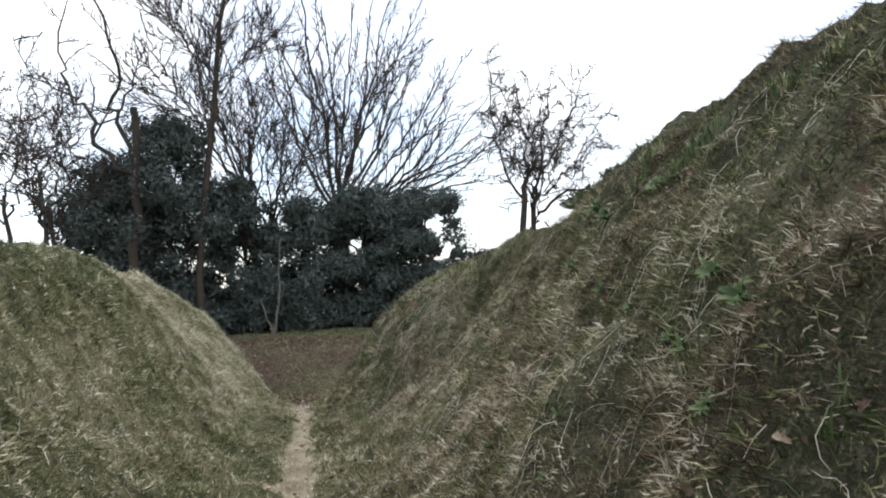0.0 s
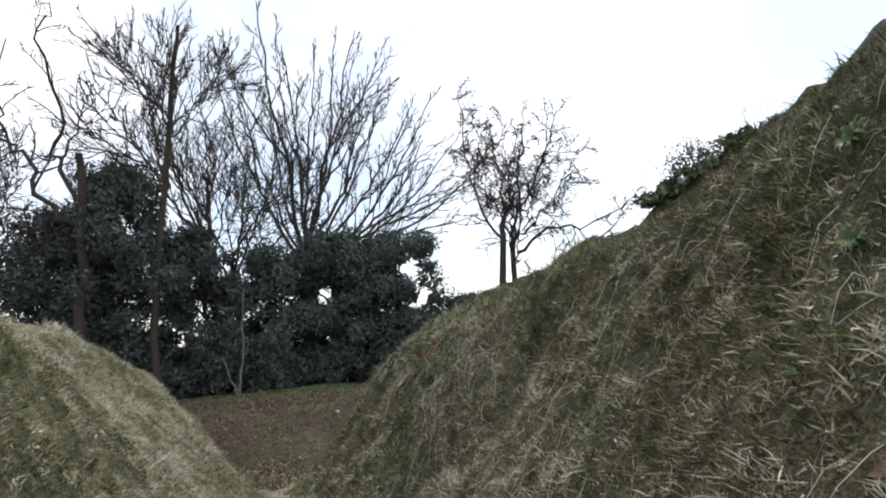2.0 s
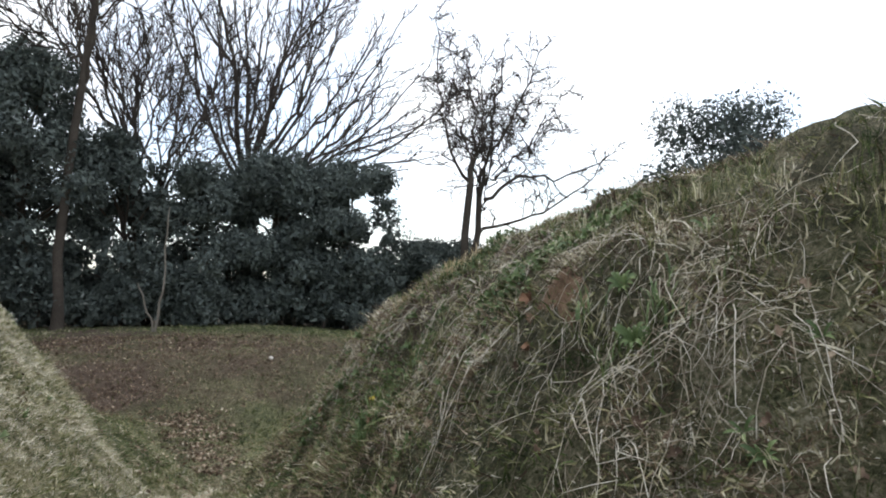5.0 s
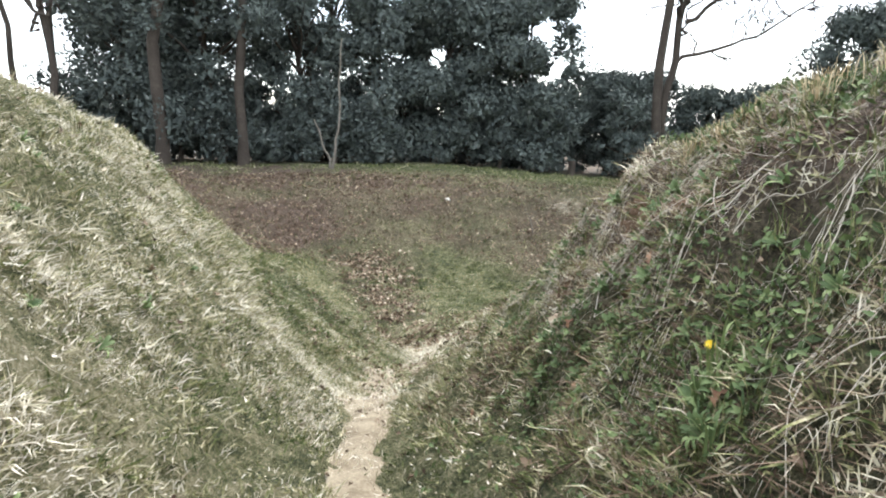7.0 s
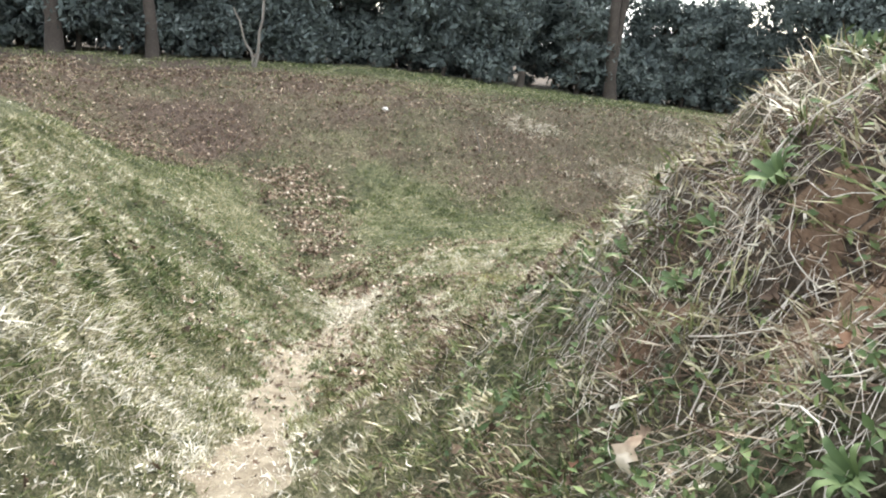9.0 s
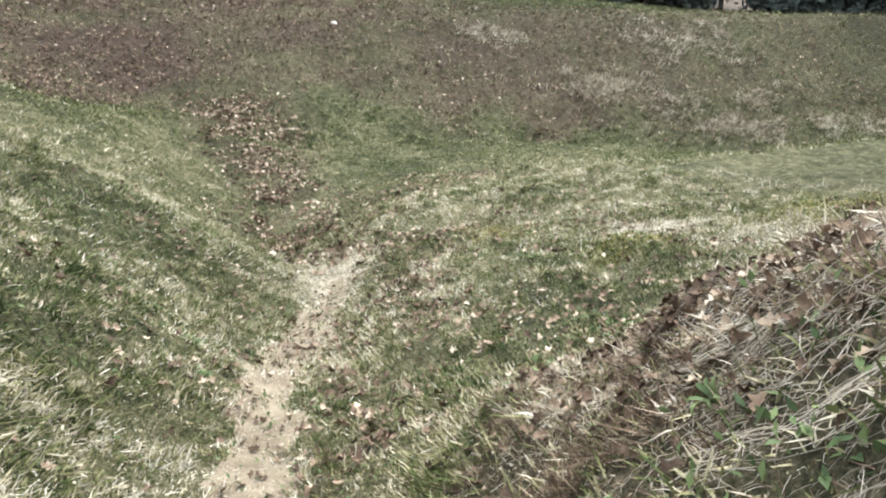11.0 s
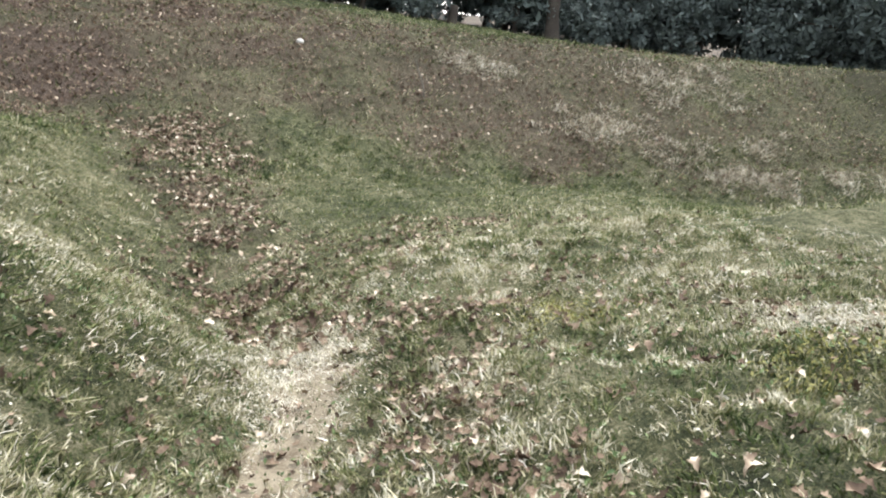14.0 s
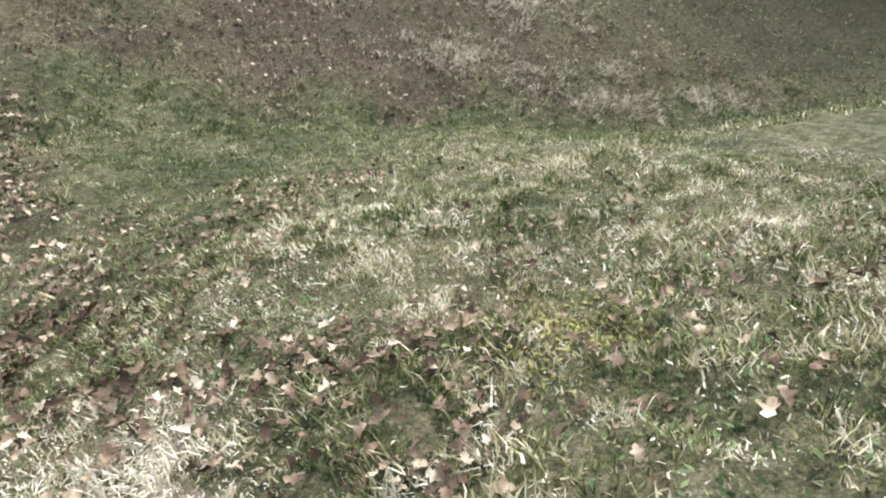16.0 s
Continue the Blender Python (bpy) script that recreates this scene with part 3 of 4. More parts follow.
def evergreen(seed, x, y, height, radius, leaves, size=.17, low=.06, mat=None, name="evergreen_tree", label="dense dark evergreen tree with glossy leaves"):
    rng = np.random.default_rng(seed)
    z = gz(x, y)
    stout = min(1, height / 4)
    t = empty(name, (x, y, z), label, "tree" if height > 3 else "shrub", "evergreens along the field's edge" if height > 3 else "low shrubs")
    w = Wood()
    w.tube(bent(rng, np.array([(0, 0, -.15), (.1, 0, height * .3), (-.1, .1, height * .6), (0, 0, height * .85)]), 3, .04 * radius / 3),
           np.linspace(.05 * radius + .04 * stout, .03 * stout, 10), 7)
    part("trunk", w.mesh("trunk", m_bark), t)
    n = int(40 + 11 * radius)
    u = rng.uniform(0, 1, n)
    h = low + (.97 - low) * u
    wide = np.where(h < .35, .62 + 1.1 * h, np.sqrt(np.clip(1 - ((h - .35) / .68) ** 2, 0, 1))) * radius
    ang, rr = rng.uniform(0, 2 * np.pi, n), np.sqrt(rng.uniform(.05, 1, n))
    c = np.stack([np.cos(ang) * wide * rr * .86, np.sin(ang) * wide * rr * .86, h * height], -1)
    rad = radius * rng.uniform(.15, .37, n)
    c[:, 2] = np.clip(c[:, 2], rad * .75, height - rad * .5)
    for k in range(0, n, 4):
        limb = Wood()
        s = np.array([0, 0, min(c[k, 2] * .65, height * .7)])
        limb.tube(curve_to(rng, s, c[k]), np.linspace((.022 * radius + .015) * stout, .012 * stout, 6), 5)
        part("branch", limb.mesh("branch", m_bark), t)
    v, f = leaf_cards(rng, c, rad, leaves, size)
    inner = int(leaves * .27)
    v2, f2 = leaf_cards(rng, c * np.array([.9, .9, .97]), rad * .8, inner, size * 2.0)
    v, f, leaves = np.concatenate([v, v2]), np.concatenate([f, f2 + len(v)]), leaves + inner
    v[:, 2] = np.maximum(v[:, 2], .03)
    part("crown", mesh_of("crown", v, f, mat or m_evergreen, np.repeat(rng.uniform(0, .5, leaves), 4)), t)
    return t


def curve_to(rng, a, b):
    s = np.linspace(0, 1, 6)[:, None]
    return a + (b - a) * s + np.array([0, 0, .25]) * np.sin(np.pi * s) + rng.normal(0, .05, (6, 3)) * np.sin(np.pi * s)


for k, (x, y, h, r, n) in enumerate([(-10.0, 44.2, 9.6, 3.4, 13000), (-6.7, 43.4, 11.6, 3.5, 16000), (-2.9, 44.6, 8.6, 2.7, 10000), (.6, 44.0, 7.2, 2.6, 9000),
                                     (3.8, 44.6, 8.2, 3.0, 12000), (7.0, 43.8, 8.3, 2.7, 10000), (11.6, 46.5, 4.8, 2.3, 7000), (16.6, 46, 4.6, 2.2, 6000),
                                     (14.2, 47.5, 5.2, 2.2, 6000), (19, 45.5, 5, 2.2, 6000), (22.2, 43, 8.5, 3.0, 9000), (29.5, 37.5, 10.8, 3.8, 10000), (33.5, 33.5, 9.5, 3.6, 9000), (25.2, 39.8, 12.9, 5.1, 20000), (30.5, 36, 11, 4.2, 12000), (36, 31, 10, 4.2, 9000)]):
    evergreen(100 + k, x, y, h, r * 1.12, int(n * 1.6), .105)
hedge = np.random.default_rng(77)
for k, x in enumerate(np.arange(-11.5, 37, 1.75)):
    y = (43.2 if x < 20 else 43.2 - (x - 20) * .72) + hedge.uniform(-.5, .8)
    if 9.4 < x < 10.6:
        continue
    h = hedge.uniform(1.3, 4.2)
    evergreen(180 + k, float(x + .8), float(y + 2.2), h * .7 + 1.5, 2.0, 620, .15, .03, None, "evergreen_shrub", "low dark evergreen shrub under the trees")
    evergreen(140 + k, float(x + hedge.uniform(-.4, .4)), float(y), h, hedge.uniform(1.2, 1.8), 2300, .095, .1, None, "evergreen_shrub", "low dark evergreen shrub under the trees")


# ---------------------------------------------------------------- turf, straw and fallen leaves
def spots(rng, n, x0, x1, y0, y1, keep):
    """Random places in a rectangle, thinned by keep(x, y)."""
    x, y = rng.uniform(x0, x1, n), rng.uniform(y0, y1, n)
    k = rng.random(n) < keep(x, y)
    return x[k], y[k]


def steep(x, y):
    """More blades where the ground stands steep, for an even cover."""
    return 1 / slope(x, y)[:, 2]


def blades(name, rng, x, y, length, width, mat, label, sag=.35, wild=.6, shift=0.0, lift=-.006, bow=.35, straight=False):
    """Grass: bent blades of three triangles, or straight ones of one."""
    n = len(x)
    nor = slope(x, y)
    base = np.stack([x, y, surface(x, y) + lift], -1)
    up = nor * .75 + np.array([0, 0, .45]) + rng.normal(0, wild, (n, 3))
    up /= np.linalg.norm(up, axis=1, keepdims=True)
    down = nor * np.array([1, 1, 0])
    out = rng.normal(0, 1, (n, 3)) * np.array([1, 1, .3]) + down * .6 + np.array([0, 0, -.35])
    out /= np.linalg.norm(out, axis=1, keepdims=True)
    size = ((length[0] + (length[1] - length[0]) * rng.random(n) ** 1.6) * (.35 + 1.45 * patches(x, y, .15, 90) ** 1.6))[:, None]
    side = np.cross(up, rng.normal(0, 1, (n, 3)))
    side /= np.linalg.norm(side, axis=1, keepdims=True)
    wd = width * rng.uniform(.6, 1.3, n)[:, None]
    tip = base + up * size * (1 - bow * .5) + out * size * sag
    if straight:
        v = np.stack([base - side * wd, base + side * wd, tip], 1).reshape(-1, 3)
        f = np.arange(n * 3).reshape(-1, 3)
    else:
        mid = base + up * size * .55 + out * size * sag * .25
        v = np.stack([base - side * wd, base + side * wd, mid + side * wd * .8, mid - side * wd * .8, tip], 1).reshape(-1, 3)
        k = np.arange(n) * 5
        f = np.concatenate([np.stack([k, k + 1, k + 2], -1), np.stack([k, k + 2, k + 3], -1), np.stack([k + 3, k + 2, k + 4], -1)])
    dry = np.repeat(np.clip(dryness(x, y) + shift, 0, 1.2), 3 if straight else 5)
    return tagged(new(name, mesh_of(name, v, f, mat, dry)), label, "grass", kind="stuff")


rng = np.random.default_rng(40)
off_path = lambda x, y: 1 - .95 * path_mask(x, y) ** 2
full = lambda x, y: off_path(x, y) * np.clip(.5 * steep(x, y), 0, 1) * np.clip(1.9 * patches(x, y, .15, 41) + .05 + .5 * patches(x, y, .5, 40), .4, 1) * (1 - .4 * leafy(x, y))
near = lambda x, y: off_path(x, y) * np.clip(1.7 * patches(x, y, .14, 42) + .4 * patches(x, y, .5, 39), .15, 1) * (1 - .5 * leafy(x, y))
x, y = spots(rng, 330000, -2.3, 3.2, 6, 19.4, full)
blades("mound_turf", rng, x, y, (.02, .095), .0046, m_grass, "short dense mixed turf on the mounds", straight=True, wild=1.0)
x, y = spots(rng, 84000, -2.3, 3.2, 6, 19.4, full)
blades("mound_grass", rng, x, y, (.04, .13), .0034, m_grass, "longer mixed green and dry grass on the mounds", wild=1.0)
x, y = spots(rng, 200000, -2.0, 5.2, 18.0, 24.2, near)
blades("ditch_turf", rng, x, y, (.02, .085), .0052, m_grass, "short dense green turf in the ditch", straight=True, wild=.75)
x, y = spots(rng, 66000, -2.0, 5.2, 18.0, 24.2, near)
blades("ditch_grass", rng, x, y, (.03, .10), .0036, m_grass, "longer trodden green and straw-coloured grass in the ditch")
x, y = spots(rng, 180000, -6, 20, 23.5, 31, lambda x, y: (.45 + .7 * patches(x, y, .6, 43)) * (1 - .6 * leafy(x, y)) * np.clip(1.3 - np.abs(x - 3) / 22, .3, 1))
blades("slope_grass", rng, x, y, (.04, .12), .008, m_grass, "short olive grass on the ditch slopes", shift=-.02, straight=True)
x, y = spots(rng, 180000, -12, 26, 29, 42, lambda x, y: (.35 + .7 * patches(x, y, .8, 44)) * (1 - .6 * leafy(x, y)))
blades("bank_grass", rng, x, y, (.06, .18), .012, m_grass, "dull dry grass on the far bank", shift=-.22, straight=True)
x, y = spots(rng, 70000, -2.5, 3.4, 6, 19.2, lambda x, y: off_path(x, y) * np.clip(dryness(x, y) * 1.4 - .2, 0, 1) * patches(x, y, .6, 45))
blades("dry_straw", rng, x, y, (.04, .11), .0017, m_straw, "long dry straw lying over the mounds", sag=.6, wild=.8)
x, y = spots(rng, 60000, -2.2, .1, 12.5, 19, lambda x, y: off_path(x, y) * np.clip(patches(x, y, .35, 48) * 1.6 - .3, 0, 1))
blades("pale_straw", rng, x, y, (.035, .10), .0023, m_straw, "pale dead straw thick on the low mound", sag=.6, wild=.9, shift=.2)
x, y = spots(rng, 36000, -1.5, 5.5, 18.5, 24, lambda x, y: off_path(x, y) * patches(x, y, .5, 46))
blades("lawn_straw", rng, x, y, (.025, .08), .0028, m_straw, "dry straw among the ditch grass", sag=.7, wild=.9)
x, y = spots(rng, 90000, -.6, 2.6, 8, 22.6, lambda x, y: path_mask(x, y))
blades("path_chaff", rng, x, y, (.015, .05), .0022, m_straw, "trodden straw chaff on the path", sag=.9, wild=1.4, lift=.012, shift=.1)
x, y = spots(rng, 46000, -2.2, 5.0, 6, 24, lambda x, y: (1 - .72 * np.clip((x - .9) / .3, 0, 1) * np.clip((19 - y) / .6, 0, 1)) * (1 - .6 * path_mask(x, y)) * np.clip(patches(x, y, .4, 49) * 1.5 - .4, .05, 1))
blades("dead_blades", rng, x, y, (.025, .06), .0042, m_straw, "broad bleached dead grass blades scattered over the turf", sag=.7, wild=1.0, lift=.012, shift=.35)
x, y = spots(rng, 16000, -.2, 2.0, 20.6, 22.6, lambda x, y: np.clip(1.3 - np.hypot((x - 1.0) / .55, (y - 22.2) / .7), 0, 1))
x2, y2 = spots(rng, 30000, 2.8, 6.2, 19.6, 22, lambda x, y: np.clip(1.4 - np.minimum(np.hypot((x - 3.62) / .45, (y - 21.0) / .32), np.hypot((x - 4.1) / .5, (y - 20.3) / .26)) + .9 * (patches(x, y, .3, 5) - .5), 0, 1))
x, y = np.concatenate([x, x2]), np.concatenate([y, y2])
blades("trodden_straw", rng, x, y, (.02, .06), .003, m_straw, "flattened pale straw where the path turns", sag=.9, wild=1.2, lift=.01, shift=-.08)

x, y = spots(rng, 330000, .6, 3.4, 5.5, 18.8, lambda x, y: np.clip(patches(x, y, .55, 47) * 2.2 - .6, .1, 1) * np.clip(.5 * steep(x, y), 0, 1))
blades("withered_grass", rng, x, y, (.03, .12), .0026, m_litter, "brown withered grass on the high mound", sag=.5, wild=1.1, shift=-.60, straight=True)


x, y = spots(rng, 60000, 1.0, 2.8, 16.8, 19.2, lambda x, y: np.clip(1.5 - np.hypot((x - 1.75) / .65, (y - 18.0) / .8) + .8 * (patches(x, y, .25, 91) - .5), 0, 1))
blades("withered_mat", rng, x, y, (.025, .07), .0020, m_litter, "grey-brown withered grass matted on the mound's end", sag=.6, wild=1.2, shift=-.3, straight=True, lift=.0)


def leaf_shape(rng, fold, curl):
    """A dead leaf, 1 long: a lobed outline about a bent midrib."""
    ys = np.linspace(0, 1, 7)
    half = .27 * np.sin(np.pi * ys ** .85) * (1 + .55 * np.array([0, .7, -.7, .9, -.6, .5, 0])) + .012
    rib = np.stack([0 * ys, ys - .5, curl * (ys - .5) ** 2 + .05 * rng.normal(0, 1, 7)], -1)
    lift = np.stack([half, 0 * ys, half * fold], -1)
    return np.concatenate([rib - lift * np.array([1, 1, -1]), rib, rib + lift])


LEAF_FACES = np.array([(c * 7 + i, c * 7 + i + 1, (c + 1) * 7 + i + 1, (c + 1) * 7 + i) for c in range(2) for i in range(6)])


def litter(name, rng, x, y, size, label, wild=.45, lift=.02, simple=False, tone=(-.35, .25)):
    """Dead leaves lying about, joined."""
    n = len(x)
    nor = slope(x, y) + rng.normal(0, wild, (n, 3))
    nor /= np.linalg.norm(nor, axis=1, keepdims=True)
    a = np.cross(nor, rng.normal(0, 1, (n, 3)))
    a /= np.linalg.norm(a, axis=1, keepdims=True)
    b = np.cross(nor, a)
    s = rng.uniform(size[0], size[1], n)[:, None, None]
    p = np.stack([x, y, surface(x, y) + lift], -1)
    if simple:
        shape = np.array([(0, -.5, 0), (.3, .05, .12), (0, .5, .05), (-.3, 0, .15)])
        faces = np.array([(0, 1, 2), (0, 2, 3)])
        shapes = np.broadcast_to(shape, (n, 4, 3))
    else:
        kinds = np.stack([leaf_shape(rng, f, c) for f, c in ((.3, .6), (.6, -.4), (.1, 1.0), (.9, .3), (.2, -.8))])
        shapes, faces = kinds[rng.integers(0, 5, n)], LEAF_FACES
    v = p[:, None] + s * (shapes[..., :1] * a[:, None] + shapes[..., 1:2] * b[:, None] + shapes[..., 2:] * nor[:, None])
    m = shapes.shape[1]
    f = (np.arange(n)[:, None, None] * m + faces[None]).reshape(-1, faces.shape[1])
    return tagged(new(name, mesh_of(name, v.reshape(-1, 3), f, m_litter, np.repeat(rng.uniform(tone[0], tone[1], n), m))), label, "fallen leaves", kind="stuff")


x, y = spots(rng, 52000, -12, 16, 21.8, 38, lambda x, y: leafy(x, y) ** 1.3)
litter("bank_leaf_litter", rng, x, y, (.055, .11), "brown fallen leaves thick over the far bank", simple=True, wild=.6, lift=.04, tone=(-.55, .12))
x, y = spots(rng, 170000, -13, 20, 28, 38, lambda x, y: leafy(x, y) ** 1.2 * np.clip(.3 + patches(x, y, .35, 53), 0, 1))
blades("withered_bank_grass", rng, x, y, (.06, .18), .008, m_litter, "brown withered grass standing on the far bank", straight=True, shift=-.62)
x, y = spots(rng, 15000, -2, 3, 22.3, 32, lambda x, y: np.clip(1.3 - np.abs(x - np.interp(y, [22.5, 23.5, 24.5, 26, 27.5, 28.5, 31, 33], [1.3, 1.0, .80, .74, .58, .45, .15, -.4])) / np.interp(y, [22, 27, 31], [.4, .5, 1.0]), 0, 1) * np.clip(2.4 * patches(x, y, .35, 54) - .7, 0, 1) * np.clip((y - 22) / 1, 0, 1))
litter("channel_leaf_litter", rng, x, y, (.05, .10), "pale and brown fallen leaves gathered along the ditch bottom", lift=.04, tone=(-.25, .6), wild=.6)
x, y = spots(rng, 9000, -1.2, 5.0, 18.4, 26, lambda x, y: np.clip(patches(x, y, .7, 51) * 1.5 - .45, .04, 1) * np.clip(1.3 - .2 * np.abs(x - 1.3), .1, 1))
x2, y2 = spots(rng, 5200, .6, 3.2, 18.6, 22.6, lambda x, y: np.clip(1.4 - np.abs(x - path_x(y) - .75) / .5, 0, 1) * np.clip(2.2 * patches(x, y, .3, 55) - .7, .03, 1))
x, y = np.concatenate([x, x2]), np.concatenate([y, y2])
litter("leaf_litter", rng, x, y, (.028, .07), "brown and pale fallen leaves in the ditch grass", lift=.03, tone=(-.45, .4))
x, y = spots(rng, 3600, -2.2, 3.4, 6, 19, lambda x, y: np.clip(patches(x, y, .6, 52) * 1.5 - .55, .05, 1))
ex, ey = rng.normal(1.65, .32, 1100), rng.normal(18.05, .42, 1100)
x, y = np.concatenate([x, ex]), np.concatenate([y, ey])
litter("mound_leaf_litter", rng, x, y, (.025, .06), "brown fallen leaves caught in the mound grass", lift=.02)

x, y = spots(rng, 3000, -.6, 2.2, 8, 22, lambda x, y: path_mask(x, y))
litter("path_fragments", rng, x, y, (.014, .045), "crumbled leaf fragments trodden into the path", lift=.015, tone=(-.15, .45))


def fallen_leaf(rng, x, y, size, tone, mat=None, lift=.045):
    me = mesh_of("fallen_leaf", leaf_shape(rng, rng.uniform(.3, 1.1), rng.uniform(-1.2, 1.5)) * size, LEAF_FACES, mat or m_litter, np.full(21, tone))
    ob = new("fallen_leaf", me)
    n = Vector(slope(np.array([x]), np.array([y]))[0])
    q = Vector((0, 0, 1)).rotation_difference((n + Vector(rng.normal(0, .25, 3))).normalized())
    ob.matrix_basis = Matrix.Translation((x, y, float(surface(x, y)) + lift)) @ q.to_matrix().to_4x4() @ pose(0, 0, 0, 0, 0, rng.uniform(0, 360))
    words = "russet curled fallen leaf on the grassy bank" if mat else "pale curled fallen leaf on the grass" if tone > .5 else "brown curled fallen leaf on the grass"
    return tagged(ob, words, "leaf", "large fallen leaves")


for k in range(90):
    y = 18.6 + 4.4 * rng.random()
    x = path_x(y) + rng.choice([-1, 1, 1, 1]) * (.12 + 2.4 * rng.random() ** 1.5)
    fallen_leaf(rng, float(x), float(y), rng.uniform(.05, .09), rng.choice([-.2, 0, .2, .5]))
# the large ones that stand out singly
for x, y, size in [(2.1, 19.98, .085), (1.99, 20.09, .07), (.98, 20.31, .06), (1.05, 20.31, .06), (1.44, 21.01, .10), (2.56, 20.01, .07), (1.1, 25.85, .18), (2.88, 19.86, .07),
                   (2.48, 21.13, .10), (2.72, 21.39, .08), (1.63, 22.83, .10), (1.51, 22.65, .08), (.71, 23.87, .10), (.31, 19.55, .07), (.6, 19.66, .06), (1.31, 19.29, .07),
                   (1.15, 19.28, .09), (1.75, 19.06, .10), (1.96, 19.04, .08), (1.46, 19.7, .08), (1.2, 16.18, .11)]:
    fallen_leaf(rng, x, y, size * .85, .75)
for x, y, size in [(1.17, 15.65, .09), (1.11, 15.51, .07), (.8, 16.08, .09), (1.24, 14.66, .10), (1.39, 15.52, .12), (1.34, 15.6, .10), (1.16, 15.75, .09), (1.13, 16.27, .06),
                   (1.39, 15.9, .08), (1.55, 13.4, .12), (1.63, 13.55, .14), (1.7, 8.6, .10), (1.78, 8.5, .09), (1.83, 18.31, .09)]:
    fallen_leaf(rng, x, y, size * .6, rng.uniform(0, .5), m_russet, .04)


# ---------------------------------------------------------------- growth on the mounds
def strands(name, rng, count, x0, x1, y0, y1, length, radius, mat, label, keep):
    """Limp stems and roots that hang down the bank."""
    w = Wood()
    x, y = spots(rng, count, x0, x1, y0, y1, keep)
    n = len(x)
    nor = slope(x, y)
    size = rng.uniform(*length, n)
    d = nor * rng.uniform(.2, 1.0, n)[:, None] + (nor * np.array([1, 1, 0]) + rng.normal(0, .95, (n, 3)) * np.array([1, 1, 0])) * .6
    p = np.stack([x, y], -1)
    up = rng.uniform(.1, .75, n)
    lines = []
    for s in range(6):
        arch = size * .22 * up * math.sin(math.pi * min(s / 4.5, 1))
        lines.append(np.stack([p[:, 0], p[:, 1], surface(p[:, 0], p[:, 1]) + np.maximum(arch, .008 if s else -.01)], -1))
        d = d / np.linalg.norm(d, axis=1, keepdims=True) + rng.normal(0, .42, (n, 3))
        p = p + d[:, :2] / np.linalg.norm(d, axis=1, keepdims=True) * (size / 6)[:, None]
    lines = np.stack(lines, 1)
    for i in range(n):
        r = radius * rng.uniform(.5, 1.3)
        w.tube(lines[i], np.linspace(r, r * .5, 6), 3)
    me = w.mesh(name, mat)
    me.attributes.new("dry", 'FLOAT', 'POINT').data.foreach_set("value", np.full(len(me.vertices), .6, np.float32))
    return tagged(new(name, me), label, "dry stems", kind="stuff")


strands("hanging_roots", rng, 9500, .8, 2.4, 12.4, 18.4, (.06, .22), .0009, m_root, "pale dry stems and roots hanging over the bank",
        lambda x, y: np.clip(patches(x, y, .5, 61) * 2.0 - .45, .05, 1) * np.clip((y - 11.5) / 3, .2, 1) * np.clip((x - .9) / .5, .03, 1) * np.clip((18.6 - y) / 1.2, 0, 1))
strands("bank_roots", rng, 2600, .95, 2.4, 13.9, 17.6, (.12, .40), .0012, m_root, "long pale roots trailing down the bank",
        lambda x, y: np.clip(patches(x, y, .4, 64) * 2.2 - .7, .02, 1) * np.clip((x - 1.0) / .4, .03, 1))
strands("overhanging_straw", rng, 340, 1.5, 2.3, 12.7, 14.3, (.25, .60), .0019, m_straw, "long pale straw hanging down the steep bank",
        lambda x, y: np.clip(patches(x, y, .3, 65) * 2.2 - .5, .05, 1))
strands("matted_stems", rng, 5200, 1.0, 2.7, 16.8, 19.1, (.05, .20), .0011, m_straw, "grey dry stems matted at the mound's foot",
        lambda x, y: np.clip(1.4 - np.hypot((x - 1.75) / .6, (y - 17.95) / .75), 0, 1))
strands("hanging_stems", rng, 1700, 1.2, 2.9, 6, 13, (.15, .4), .0018, m_straw, "dry stems lying on the steep bank", lambda x, y: patches(x, y, .6, 62))
strands("loose_stems", rng, 260, -2, -.3, 7, 18.5, (.12, .3), .0018, m_straw, "dry stems lying on the low mound", lambda x, y: patches(x, y, .6, 63))

def dry_root(x, y, length, radius, turn, thin=.35):
    """A weathered root lying loose on the bank, with a side shoot."""
    n = Vector(slope(np.array([x]), np.array([y]))[0])
    t = empty("dry_root", (x, y, float(surface(x, y))), "pale weathered root lying on the grassy bank", "root", "loose roots on the bank")
    for name, size, r, a in (("stem", length, radius, turn), ("shoot", length * .45, radius * .6, turn + rng.choice([-.8, .8]))):
        p, pts = np.array([x, y]), []
        for s in range(9):
            pts.append((p[0] - x, p[1] - y, float(surface(p[0], p[1])) - t.location.z + .02 + .05 * length * math.sin(math.pi * s / 8)))
            a += rng.normal(0, .26)
            p = p + np.array([math.cos(a), math.sin(a)]) * size / 8 * (.45 + .55 * n.z)
        w = Wood()
        w.tube(pts, np.linspace(r, r * thin, 9), 5)
        me = w.mesh(name, m_root)
        me.attributes.new("dry", 'FLOAT', 'POINT').data.foreach_set("value", np.full(len(me.vertices), rng.uniform(.3, .9), np.float32))
        part(name, me, t)
    return t


